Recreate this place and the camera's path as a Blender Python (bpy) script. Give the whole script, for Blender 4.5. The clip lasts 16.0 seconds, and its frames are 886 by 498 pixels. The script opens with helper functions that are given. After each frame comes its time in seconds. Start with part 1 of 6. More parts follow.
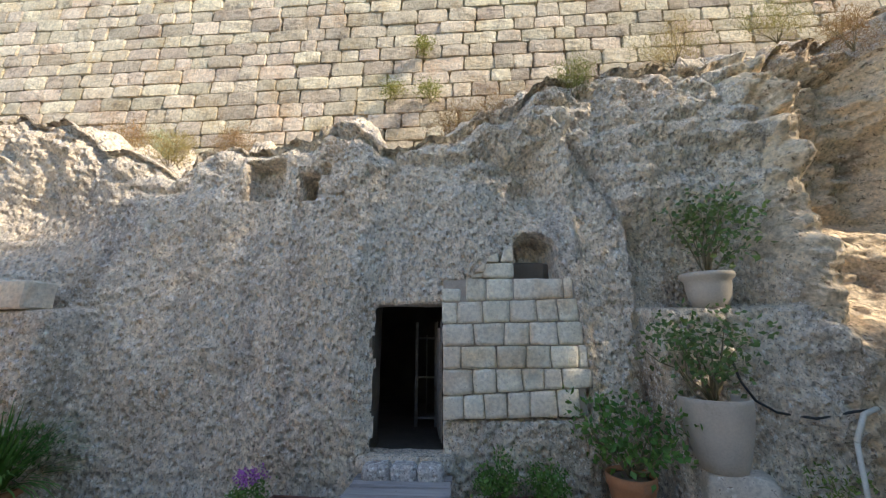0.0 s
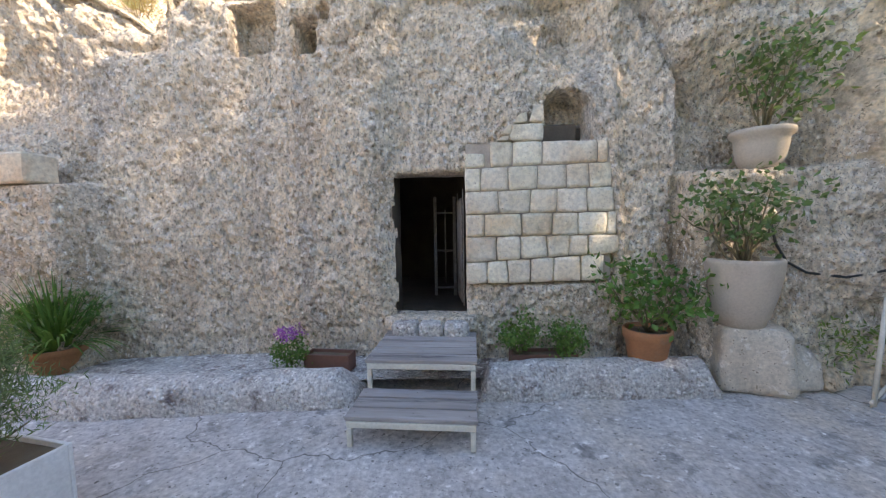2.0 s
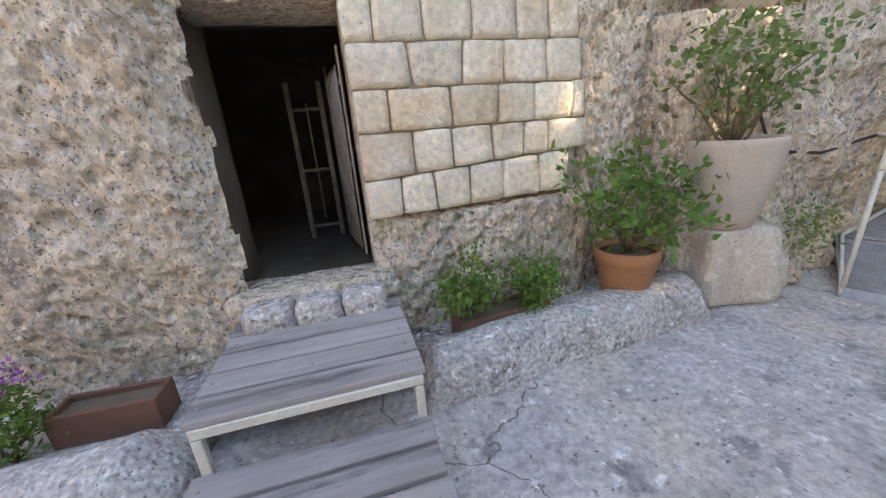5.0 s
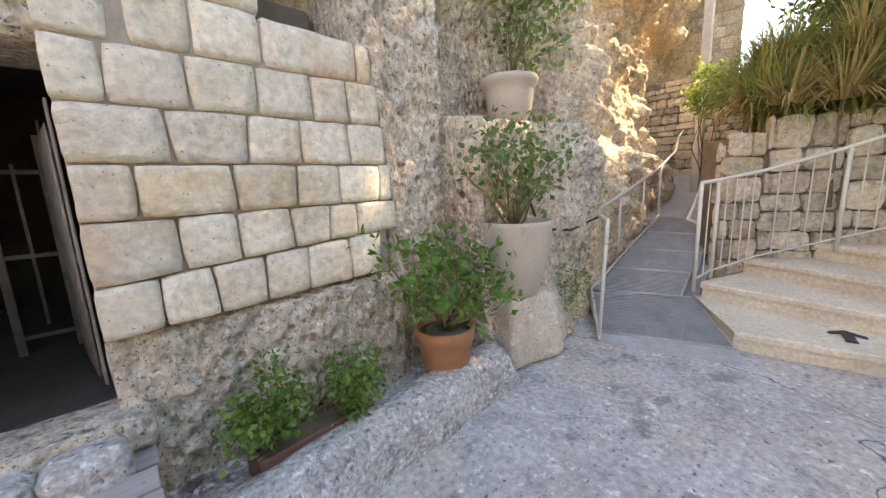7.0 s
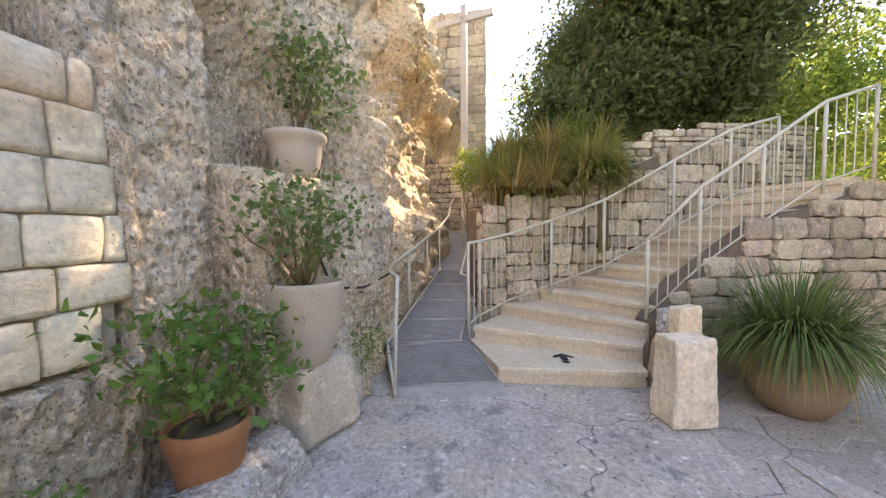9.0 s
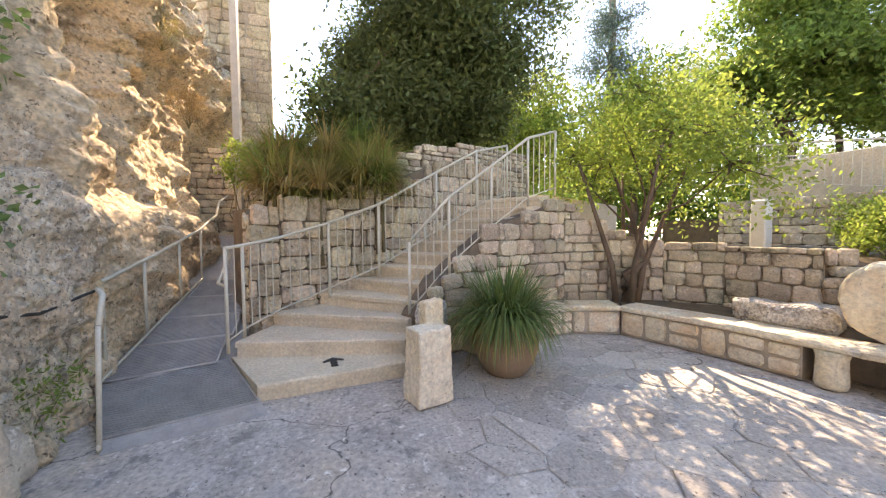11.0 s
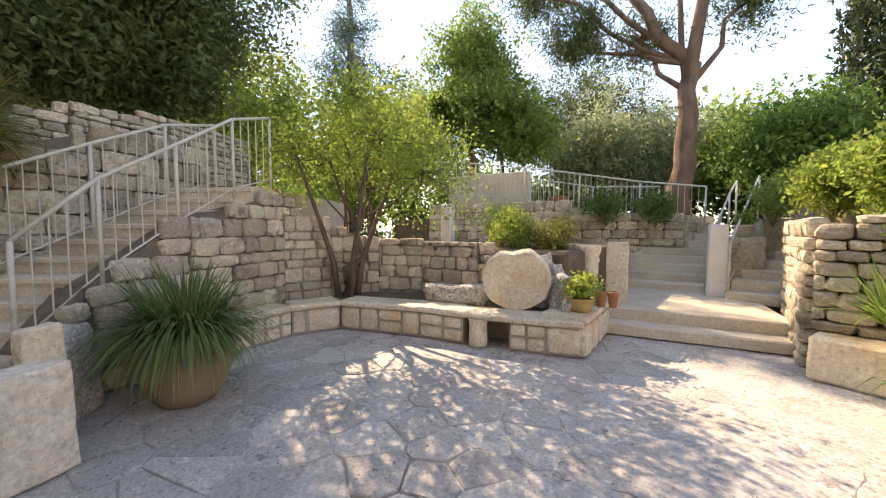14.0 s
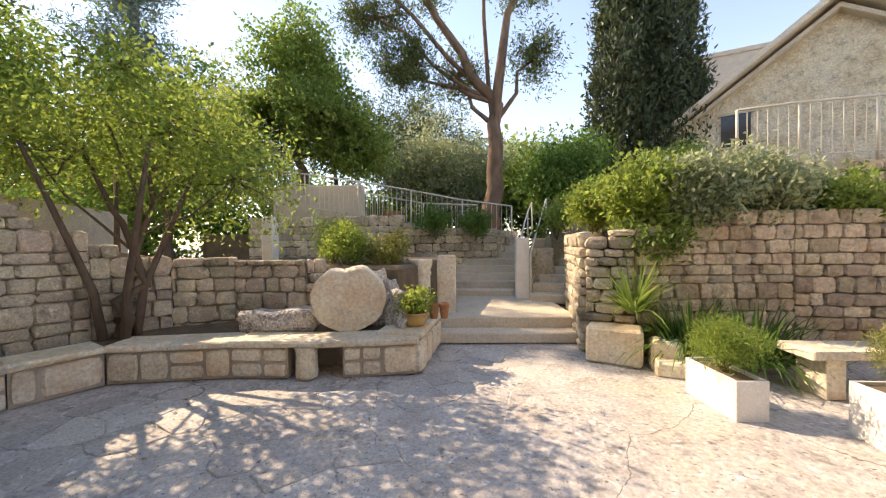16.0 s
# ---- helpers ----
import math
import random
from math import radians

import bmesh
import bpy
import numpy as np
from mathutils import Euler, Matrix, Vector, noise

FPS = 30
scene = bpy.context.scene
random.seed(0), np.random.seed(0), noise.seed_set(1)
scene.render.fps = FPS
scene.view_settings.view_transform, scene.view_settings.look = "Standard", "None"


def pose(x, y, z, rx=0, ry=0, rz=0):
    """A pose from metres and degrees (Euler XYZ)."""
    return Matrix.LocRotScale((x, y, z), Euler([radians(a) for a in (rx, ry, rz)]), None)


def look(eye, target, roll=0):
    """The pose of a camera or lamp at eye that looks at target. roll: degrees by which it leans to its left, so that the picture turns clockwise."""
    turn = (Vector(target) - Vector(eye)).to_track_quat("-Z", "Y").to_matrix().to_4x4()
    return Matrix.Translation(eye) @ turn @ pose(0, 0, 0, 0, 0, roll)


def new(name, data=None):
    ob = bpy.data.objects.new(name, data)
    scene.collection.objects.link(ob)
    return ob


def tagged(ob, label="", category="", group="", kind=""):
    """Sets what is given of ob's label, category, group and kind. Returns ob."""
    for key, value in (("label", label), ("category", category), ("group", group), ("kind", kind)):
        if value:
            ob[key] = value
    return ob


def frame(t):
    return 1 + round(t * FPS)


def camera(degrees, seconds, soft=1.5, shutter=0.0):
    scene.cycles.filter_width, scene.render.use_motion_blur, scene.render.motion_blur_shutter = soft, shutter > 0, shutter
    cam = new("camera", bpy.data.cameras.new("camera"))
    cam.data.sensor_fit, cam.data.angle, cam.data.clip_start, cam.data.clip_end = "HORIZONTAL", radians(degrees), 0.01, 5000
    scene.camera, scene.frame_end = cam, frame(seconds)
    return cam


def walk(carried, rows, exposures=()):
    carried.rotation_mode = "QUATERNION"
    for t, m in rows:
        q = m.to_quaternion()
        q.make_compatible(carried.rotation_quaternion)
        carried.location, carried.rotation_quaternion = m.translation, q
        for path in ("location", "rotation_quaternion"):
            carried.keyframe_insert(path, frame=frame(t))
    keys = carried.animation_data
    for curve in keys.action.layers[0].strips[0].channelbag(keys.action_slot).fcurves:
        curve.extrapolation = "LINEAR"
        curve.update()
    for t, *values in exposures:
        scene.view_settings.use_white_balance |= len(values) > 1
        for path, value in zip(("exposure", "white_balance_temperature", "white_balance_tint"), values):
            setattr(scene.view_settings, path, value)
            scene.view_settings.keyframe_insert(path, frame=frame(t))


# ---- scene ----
# ---------------- camera and walk ----------------
cam = camera(101.9, 16.0, 1.2)
walk(cam, [
    (0, look((0.62, -3.789, 1.772), (0.498, -1.846, 2.23), -0.1)),
    (0.5, look((0.583, -3.746, 1.67), (0.392, -1.777, 1.964), -0.7)),
    (1, look((0.546, -3.711, 1.638), (0.326, -1.725, 1.724), -1.0)),
    (1.5, look((0.49, -3.663, 1.595), (0.284, -1.676, 1.501), -1.0)),
    (2, look((0.458, -3.554, 1.58), (0.282, -1.568, 1.426), -1.0)),
    (2.5, look((0.464, -3.345, 1.555), (0.286, -1.359, 1.399), -1.1)),
    (3, look((0.378, -3.099, 1.446), (0.241, -1.124, 1.158), -1.9)),
    (3.2, look((0.307, -2.959, 1.412), (0.208, -1.008, 0.981), -2.3)),
    (5.3, look((0.265, -1.911, 1.389), (0.918, -0.132, 0.752), -5.6)),
    (5.5, look((0.305, -1.859, 1.415), (1.097, -0.136, 0.780), -6.3)),
    (6, look((0.378, -1.865, 1.433), (1.349, -0.215, 0.855), -6.2)),
    (6.5, look((0.446, -1.893, 1.491), (1.567, -0.306, 1.015), -4.9)),
    (7, look((0.490, -1.852, 1.510), (1.802, -0.384, 1.156), -2.3)),
    (7.5, look((0.540, -1.930, 1.523), (1.946, -0.530, 1.271), -0.9)),
    (8, look((0.589, -1.890, 1.514), (2.171, -0.676, 1.356), 0.2)),
    (8.5, look((0.598, -1.807, 1.549), (2.379, -0.908, 1.419), -0.2)),
    (9, look((0.609, -1.866, 1.555), (2.519, -1.283, 1.464), -0.4)),
    (9.5, look((0.635, -1.975, 1.578), (2.614, -1.704, 1.483), -0.8)),
    (10, look((0.642, -2.052, 1.566), (2.640, -2.037, 1.500), 0.3)),
    (10.2, look((0.681, -2.098, 1.564), (2.678, -2.176, 1.488), 0.1)),
    (12.3, look((0.612, -2.688, 1.594), (2.396, -3.588, 1.521), -0.7)),
    (12.5, look((0.599, -2.719, 1.587), (2.353, -3.676, 1.509), -0.8)),
    (13, look((0.637, -2.708, 1.549), (2.279, -3.847, 1.467), -0.3)),
    (13.5, look((0.585, -2.823, 1.563), (2.065, -4.164, 1.46), 0.0)),
    (14, look((0.559, -2.917, 1.565), (1.849, -4.442, 1.453), 0.1)),
    (14.5, look((0.546, -3.009, 1.559), (1.737, -4.612, 1.465), 0.2)),
    (15, look((0.546, -3.078, 1.562), (1.609, -4.768, 1.458), 0.2)),
    (15.5, look((0.589, -3.146, 1.571), (1.411, -4.968, 1.494), -0.5)),
    (16, look((0.629, -3.2, 1.57), (1.14, -5.133, 1.535), -0.7)),
], exposures=[(0, 1.55, 7500, 12), (1.5, 2.2, 8200, 17), (3, 2.35, 9000, 19), (5.5, 2.8, 10200, 22), (7.5, 2.76, 10400, 22), (9, 2.6, 10000, 22), (12.5, 2.28, 9700, 21), (16, 1.7, 9400, 20)])

# ---------------- world and sun ----------------
SUN_AZ, SUN_EL = radians(-18), radians(39)
sun_way = Vector((math.cos(SUN_AZ) * math.cos(SUN_EL), math.sin(SUN_AZ) * math.cos(SUN_EL), math.sin(SUN_EL)))
world = bpy.data.worlds.new("world")
scene.world = world
world.use_nodes = True
wn = world.node_tree.nodes
sky = wn.new("ShaderNodeTexSky")
sky.sky_type = "NISHITA"
sky.sun_disc = False
sky.sun_elevation = SUN_EL
sky.sun_rotation = radians(90) - SUN_AZ
sky.dust_density, sky.air_density, sky.ozone_density = 0.0, 1.0, 3.0
sky.altitude = 800
wn["Background"].inputs["Strength"].default_value = 0.15
world.node_tree.links.new(sky.outputs[0], wn["Background"].inputs["Color"])
sun = new("sun", bpy.data.lights.new("sun", "SUN"))
sun.data.energy = 2.4
sun.data.angle = radians(0.53)
sun.data.color = (1.0, 0.93, 0.82)
sun.matrix_world = look((0, 0, 0), tuple(-sun_way))

rng = np.random.default_rng(5)


# ---------------- materials ----------------
def mat(name, c1, c2, scale=6.0, rough=0.85, bump=0.3, fine=60.0, dark=None, dark_scale=1.5, dark_lo=0.52, dark_hi=0.66,
        vary=0.0, metal=0.0, stretch=(1, 1, 1), dist=0.02, pits=0.0, sub=0.0, speck=None, grain_lo=0.9, cracks=0.0, warm=None, warm_scale=0.8, pock_shade_tones=()):
    m = bpy.data.materials.new(name)
    m.use_nodes = True
    n, l = m.node_tree.nodes, m.node_tree.links
    b = n["Principled BSDF"]
    b.inputs["Roughness"].default_value = rough
    b.inputs["Metallic"].default_value = metal
    geo = n.new("ShaderNodeNewGeometry")
    mp = n.new("ShaderNodeMapping")
    mp.inputs["Scale"].default_value = stretch
    l.new(geo.outputs["Position"], mp.inputs["Vector"])

    def noi(s, detail=6.0, r=0.6):
        k = n.new("ShaderNodeTexNoise")
        k.inputs["Scale"].default_value = s
        k.inputs["Detail"].default_value = detail
        k.inputs["Roughness"].default_value = r
        l.new(mp.outputs[0], k.inputs["Vector"])
        return k.outputs["Fac"]

    def ramp(src, lo, hi):
        k = n.new("ShaderNodeMapRange")
        k.inputs["From Min"].default_value = lo
        k.inputs["From Max"].default_value = hi
        l.new(src, k.inputs["Value"])
        return k.outputs[0]

    def mix(f, a, bb, kind="MIX"):
        k = n.new("ShaderNodeMix")
        k.data_type = "RGBA"
        k.blend_type = kind
        for s, v in ((0, f), (6, a), (7, bb)):
            if isinstance(v, (int, float)):
                k.inputs[s].default_value = v
            elif isinstance(v, tuple):
                k.inputs[s].default_value = (*v, 1)
            else:
                l.new(v, k.inputs[s])
        return k.outputs[2]

    col = mix(ramp(noi(scale), 0.35, 0.65), c1, c2)
    if warm:
        col = mix(ramp(noi(warm_scale, 4.0), 0.5, 0.68), col, warm)
    if dark:
        a = ramp(noi(dark_scale, 8.0, 0.72), dark_lo, dark_hi)
        col = mix(a, col, dark)
    if speck:
        col = mix(ramp(noi(7.0, 10.0, 0.8), 0.6, 0.7), col, speck)
        ms = n.new("ShaderNodeMapping")
        ms.inputs["Scale"].default_value = (1.5, 1.5, 0.3)
        l.new(geo.outputs["Position"], ms.inputs["Vector"])
        st = n.new("ShaderNodeTexNoise")
        st.inputs["Scale"].default_value = 1.4
        st.inputs["Detail"].default_value = 8.0
        st.inputs["Roughness"].default_value = 0.65
        l.new(ms.outputs[0], st.inputs["Vector"])
        k = n.new("ShaderNodeMath")
        k.operation = "MULTIPLY"
        k.inputs[1].default_value = 0.65
        l.new(ramp(st.outputs["Fac"], 0.52, 0.68), k.inputs[0])
        col = mix(k.outputs[0], col, (0.4, 0.37, 0.34))
        col = mix(ramp(noi(24.0, 5.0, 0.7), 0.61, 0.66), col, (0.26, 0.21, 0.165))
        col = mix(ramp(noi(15.0, 6.0, 0.7), 0.42, 0.36), col, (0.86, 0.79, 0.7))
    if cracks:
        v = n.new("ShaderNodeTexVoronoi")
        v.feature = "DISTANCE_TO_EDGE"
        v.inputs["Scale"].default_value = cracks
        wob = n.new("ShaderNodeVectorMath")
        wob.operation = "MULTIPLY_ADD"
        k = n.new("ShaderNodeTexNoise")
        k.inputs["Scale"].default_value = 1.6
        k.inputs["Detail"].default_value = 5.0
        l.new(mp.outputs[0], k.inputs["Vector"])
        l.new(k.outputs["Color"], wob.inputs[0])
        wob.inputs[1].default_value = (0.55, 0.55, 0.55)
        l.new(mp.outputs[0], wob.inputs[2])
        l.new(wob.outputs[0], v.inputs["Vector"])
        thin = ramp(v.outputs["Distance"], 0.0028, 0.0)
        col = mix(thin, col, (0.13, 0.115, 0.1))
    # Spots of stone tone; dark ones also put the shade of pits into colour.
    for p_scale, p_lo, p_hi, p_rough, p_col in pock_shade_tones:
        col = mix(ramp(noi(p_scale, 7.0, p_rough), p_lo, p_hi), col, p_col)
    grain = noi(fine, 4.0)
    k = n.new("ShaderNodeMapRange")
    k.inputs["From Min"].default_value, k.inputs["From Max"].default_value = 0.3, 0.7
    k.inputs["To Min"].default_value, k.inputs["To Max"].default_value = grain_lo, 1.15 + (0.78 - grain_lo) * 0.5
    l.new(grain, k.inputs["Value"])
    hsv = n.new("ShaderNodeHueSaturation")
    l.new(col, hsv.inputs["Color"])
    l.new(k.outputs[0], hsv.inputs["Value"])
    out = hsv.outputs[0]
    if vary:
        oi = n.new("ShaderNodeObjectInfo")
        gi = n.new("ShaderNodeNewGeometry")
        ad = n.new("ShaderNodeMath")
        ad.operation = "ADD"
        l.new(oi.outputs["Random"], ad.inputs[0])
        l.new(gi.outputs["Random Per Island"], ad.inputs[1])
        fr = n.new("ShaderNodeMath")
        fr.operation = "FRACT"
        l.new(ad.outputs[0], fr.inputs[0])
        h2 = n.new("ShaderNodeHueSaturation")
        r1 = n.new("ShaderNodeMapRange")
        r1.inputs["To Min"].default_value, r1.inputs["To Max"].default_value = 1 - vary, 1 + vary * 0.6
        l.new(fr.outputs[0], r1.inputs["Value"])
        m7 = n.new("ShaderNodeMath")
        m7.operation = "MULTIPLY"
        m7.inputs[1].default_value = 7.31
        l.new(fr.outputs[0], m7.inputs[0])
        f7 = n.new("ShaderNodeMath")
        f7.operation = "FRACT"
        l.new(m7.outputs[0], f7.inputs[0])
        r2 = n.new("ShaderNodeMapRange")
        r2.inputs["To Min"].default_value, r2.inputs["To Max"].default_value = 0.5 - 0.05 * vary, 0.5 + 0.05 * vary
        l.new(f7.outputs[0], r2.inputs["Value"])
        l.new(out, h2.inputs["Color"])
        l.new(r1.outputs[0], h2.inputs["Value"])
        l.new(r2.outputs[0], h2.inputs["Hue"])
        out = h2.outputs[0]
    l.new(out, b.inputs["Base Color"])
    if bump:
        bp = n.new("ShaderNodeBump")
        bp.inputs["Strength"].default_value = bump
        bp.inputs["Distance"].default_value = dist
        hsrc = noi(fine * 0.45, 8.0, 0.7)
        if pits:
            v = n.new("ShaderNodeTexVoronoi")
            v.inputs["Scale"].default_value = pits
            l.new(mp.outputs[0], v.inputs["Vector"])
            sm = n.new("ShaderNodeMath")
            sm.operation = "ADD"
            l.new(hsrc, sm.inputs[0])
            l.new(ramp(v.outputs["Distance"], 0.0, 0.5), sm.inputs[1])
            hsrc = sm.outputs[0]
        l.new(hsrc, bp.inputs["Height"])
        l.new(bp.outputs[0], b.inputs["Normal"])
    return m


def leaf_mat(name, c1, c2, trans=0.35, vary=0.35):
    m = mat(name, c1, c2, 1.2, 0.55, 0.0, 20.0, vary=vary)
    n, l = m.node_tree.nodes, m.node_tree.links
    b = n["Principled BSDF"]
    src = b.inputs["Base Color"].links[0].from_socket
    t = n.new("ShaderNodeBsdfTranslucent")
    l.new(src, t.inputs["Color"])
    mx = n.new("ShaderNodeMixShader")
    mx.inputs[0].default_value = trans
    l.new(b.outputs[0], mx.inputs[1])
    l.new(t.outputs[0], mx.inputs[2])
    l.new(mx.outputs[0], n["Material Output"].inputs["Surface"])
    return m


ROCK = mat("rock", (0.92, 0.79, 0.62), (0.84, 0.7, 0.53), 2.6, 0.95, 1.0, 26.0, dark=(0.34, 0.3, 0.25), dark_scale=1.2, dark_lo=0.6, dark_hi=0.8,
           stretch=(1, 1, 0.75), dist=0.06, pits=15.0, warm=(0.6, 0.45, 0.31), warm_scale=0.7, grain_lo=0.62, speck=(0.42, 0.36, 0.3),
           pock_shade_tones=((9.0, 0.43, 0.36, 0.68, (0.93, 0.82, 0.66)), (22.0, 0.6, 0.65, 0.7, (0.42, 0.34, 0.265)), (40.0, 0.43, 0.38, 0.6, (0.96, 0.88, 0.77)), (66.0, 0.59, 0.62, 0.6, (0.3, 0.24, 0.18))))
ROCK_WARM = mat("rock_warm", (0.88, 0.72, 0.52), (0.78, 0.6, 0.4), 1.7, 0.95, 0.9, 26.0, dark=(0.33, 0.26, 0.19), dark_scale=1.2, dist=0.05, pits=9.0, grain_lo=0.62,
                pock_shade_tones=((6.0, 0.42, 0.36, 0.7, (0.86, 0.72, 0.55)), (14.0, 0.58, 0.63, 0.7, (0.25, 0.18, 0.12))))
KERB = mat("kerb", (0.72, 0.68, 0.63), (0.58, 0.55, 0.51), 4.0, 0.95, 0.7, 40.0, dark=(0.2, 0.15, 0.14), dark_scale=3.0, dark_lo=0.53, dark_hi=0.66, dist=0.05, pits=22.0, grain_lo=0.55,
           pock_shade_tones=((16.0, 0.44, 0.37, 0.65, (0.9, 0.87, 0.82)), (44.0, 0.6, 0.64, 0.65, (0.27, 0.235, 0.21))))
ASHLAR = mat("ashlar", (0.9, 0.82, 0.66), (0.8, 0.71, 0.54), 3.4, 0.92, 0.9, 26.0, dark=(0.45, 0.36, 0.26), dark_scale=3.6, dark_lo=0.57, dark_hi=0.76, vary=0.14, dist=0.03, grain_lo=0.76, warm=(0.8, 0.62, 0.42), warm_scale=1.7,
             pock_shade_tones=((13.0, 0.61, 0.68, 0.7, (0.6, 0.49, 0.36)), (48.0, 0.645, 0.68, 0.6, (0.42, 0.33, 0.24))))
BOULDER = mat("boulder", (0.78, 0.69, 0.56), (0.66, 0.57, 0.45), 3.0, 0.95, 0.8, 30.0, dark=(0.36, 0.3, 0.24), dark_scale=2.4, dark_lo=0.55, dark_hi=0.72, dist=0.04, grain_lo=0.74,
              pock_shade_tones=((8.0, 0.42, 0.36, 0.68, (0.88, 0.81, 0.71)), (30.0, 0.6, 0.65, 0.65, (0.3, 0.24, 0.18))))
JOINT = mat("dark_joint", (0.24, 0.19, 0.145), (0.16, 0.125, 0.095), 8.0, 0.95, 0.6, 50.0)
MORTAR = mat("mortar", (0.5, 0.43, 0.35), (0.4, 0.34, 0.28), 8.0, 0.95, 0.6, 50.0)
WALLSTONE = mat("wallstone", (0.8, 0.69, 0.52), (0.66, 0.55, 0.4), 4.0, 0.95, 1.0, 20.0, dark=(0.3, 0.25, 0.2), dark_scale=4.0, dark_lo=0.55, dark_hi=0.7, vary=0.3, dist=0.07, grain_lo=0.68, warm=(0.62, 0.47, 0.3), warm_scale=1.6,
                pock_shade_tones=((10.0, 0.43, 0.36, 0.65, (0.88, 0.79, 0.64)), (26.0, 0.61, 0.68, 0.65, (0.34, 0.27, 0.2))))
RUBBLE = mat("rubble", (0.72, 0.61, 0.46), (0.58, 0.49, 0.38), 5.0, 0.95, 0.8, 40.0, dark=(0.17, 0.145, 0.12), dark_scale=3.0, dark_lo=0.54, dark_hi=0.7, vary=0.35, dist=0.03, grain_lo=0.7,
             pock_shade_tones=((12.0, 0.43, 0.36, 0.65, (0.84, 0.73, 0.57)), (28.0, 0.61, 0.68, 0.65, (0.28, 0.22, 0.16))))
STEP = mat("step", (0.76, 0.67, 0.53), (0.66, 0.57, 0.44), 2.2, 0.85, 0.5, 34.0, dark=(0.4, 0.32, 0.24), dark_scale=2.4, dark_lo=0.6, dark_hi=0.8, vary=0.12, dist=0.015, grain_lo=0.78,
           pock_shade_tones=((12.0, 0.63, 0.72, 0.7, (0.46, 0.37, 0.27)), (6.0, 0.41, 0.34, 0.65, (0.76, 0.67, 0.55))))
FLOOR = mat("floor_rock", (0.64, 0.605, 0.565), (0.52, 0.49, 0.46), 1.6, 0.9, 0.6, 24.0, dark=(0.36, 0.33, 0.3), dark_scale=2.6, dark_lo=0.5, dark_hi=0.7, dist=0.05, grain_lo=0.66, cracks=0.4, warm=(0.62, 0.54, 0.45), warm_scale=0.9,
            pock_shade_tones=((3.2, 0.57, 0.63, 0.72, (0.33, 0.31, 0.29)), (9.0, 0.42, 0.36, 0.7, (0.8, 0.77, 0.73)), (26.0, 0.605, 0.64, 0.68, (0.19, 0.175, 0.16))))
PAVER = mat("paver", (0.62, 0.58, 0.53), (0.52, 0.485, 0.445), 2.2, 0.85, 0.55, 45.0, dark=(0.22, 0.19, 0.165), dark_scale=2.6, dark_lo=0.58, dark_hi=0.78, vary=0.2, dist=0.03, grain_lo=0.7,
            pock_shade_tones=((8.0, 0.42, 0.36, 0.7, (0.76, 0.72, 0.67)), (24.0, 0.6, 0.64, 0.68, (0.22, 0.2, 0.18))))
EARTH = mat("earth", (0.2, 0.15, 0.1), (0.13, 0.1, 0.07), 5.0, 1.0, 0.8, 40.0)
WOOD = mat("weathered_wood", (0.42, 0.385, 0.36), (0.32, 0.29, 0.27), 9.0, 0.8, 0.5, 30.0, dark=(0.1, 0.09, 0.085), dark_scale=5.0, vary=0.15, stretch=(0.12, 1, 1), dist=0.006)
PAINT = mat("cream_paint", (0.68, 0.65, 0.55), (0.6, 0.57, 0.48), 6.0, 0.45, 0.1, 60.0, dark=(0.33, 0.27, 0.2), dark_scale=9.0, dark_lo=0.66, dark_hi=0.8)
STEEL = mat("steel", (0.55, 0.55, 0.54), (0.44, 0.44, 0.44), 8.0, 0.5, 0.15, 60.0, metal=0.35)
GRATE = mat("grating", (0.4, 0.41, 0.41), (0.31, 0.32, 0.32), 6.0, 0.55, 0.2, 60.0, metal=0.25)
IRON = mat("dark_iron", (0.4, 0.37, 0.34), (0.26, 0.24, 0.22), 10.0, 0.55, 0.2, 60.0, metal=0.3)
# Rock of the room, darkened in colour to stand for indoor shade.
CHAMBER_SHADE = mat("chamber_rock_shaded", (0.2, 0.165, 0.13), (0.14, 0.115, 0.09), 3.0, 0.95, 0.5, 30.0)
TERRA = mat("terracotta", (0.46, 0.2, 0.09), (0.37, 0.16, 0.075), 5.0, 0.8, 0.2, 50.0, dark=(0.3, 0.22, 0.17), dark_scale=4.0, dark_lo=0.56, dark_hi=0.75)
CREAMPOT = mat("cream_pot", (0.55, 0.48, 0.39), (0.48, 0.41, 0.33), 3.0, 0.75, 0.15, 50.0, dark=(0.33, 0.28, 0.22), dark_scale=3.0, dark_lo=0.6, dark_hi=0.8)
JAR = mat("jar_clay", (0.34, 0.24, 0.16), (0.27, 0.19, 0.125), 4.0, 0.7, 0.2, 50.0, dark=(0.17, 0.12, 0.085), dark_scale=3.0, dark_lo=0.58, dark_hi=0.78)
WHITE = mat("white_paint", (0.8, 0.8, 0.78), (0.72, 0.72, 0.7), 5.0, 0.6, 0.08, 50.0)
BLACK = mat("black_paint", (0.03, 0.03, 0.03), (0.05, 0.05, 0.05), 9.0, 0.7, 0.0)
BARK = mat("bark", (0.2, 0.14, 0.1), (0.11, 0.08, 0.06), 8.0, 0.95, 1.0, 30.0, stretch=(1, 1, 0.3), dist=0.03)
BARK_PINE = mat("bark_pine", (0.27, 0.17, 0.12), (0.15, 0.1, 0.075), 5.0, 0.95, 1.0, 20.0, stretch=(1, 1, 0.35), dist=0.05)
STEM = mat("stem", (0.24, 0.19, 0.11), (0.15, 0.13, 0.07), 12.0, 0.8, 0.2)
L_DARK = leaf_mat("leaf_dark", (0.1, 0.145, 0.05), (0.15, 0.2, 0.07), 0.4)
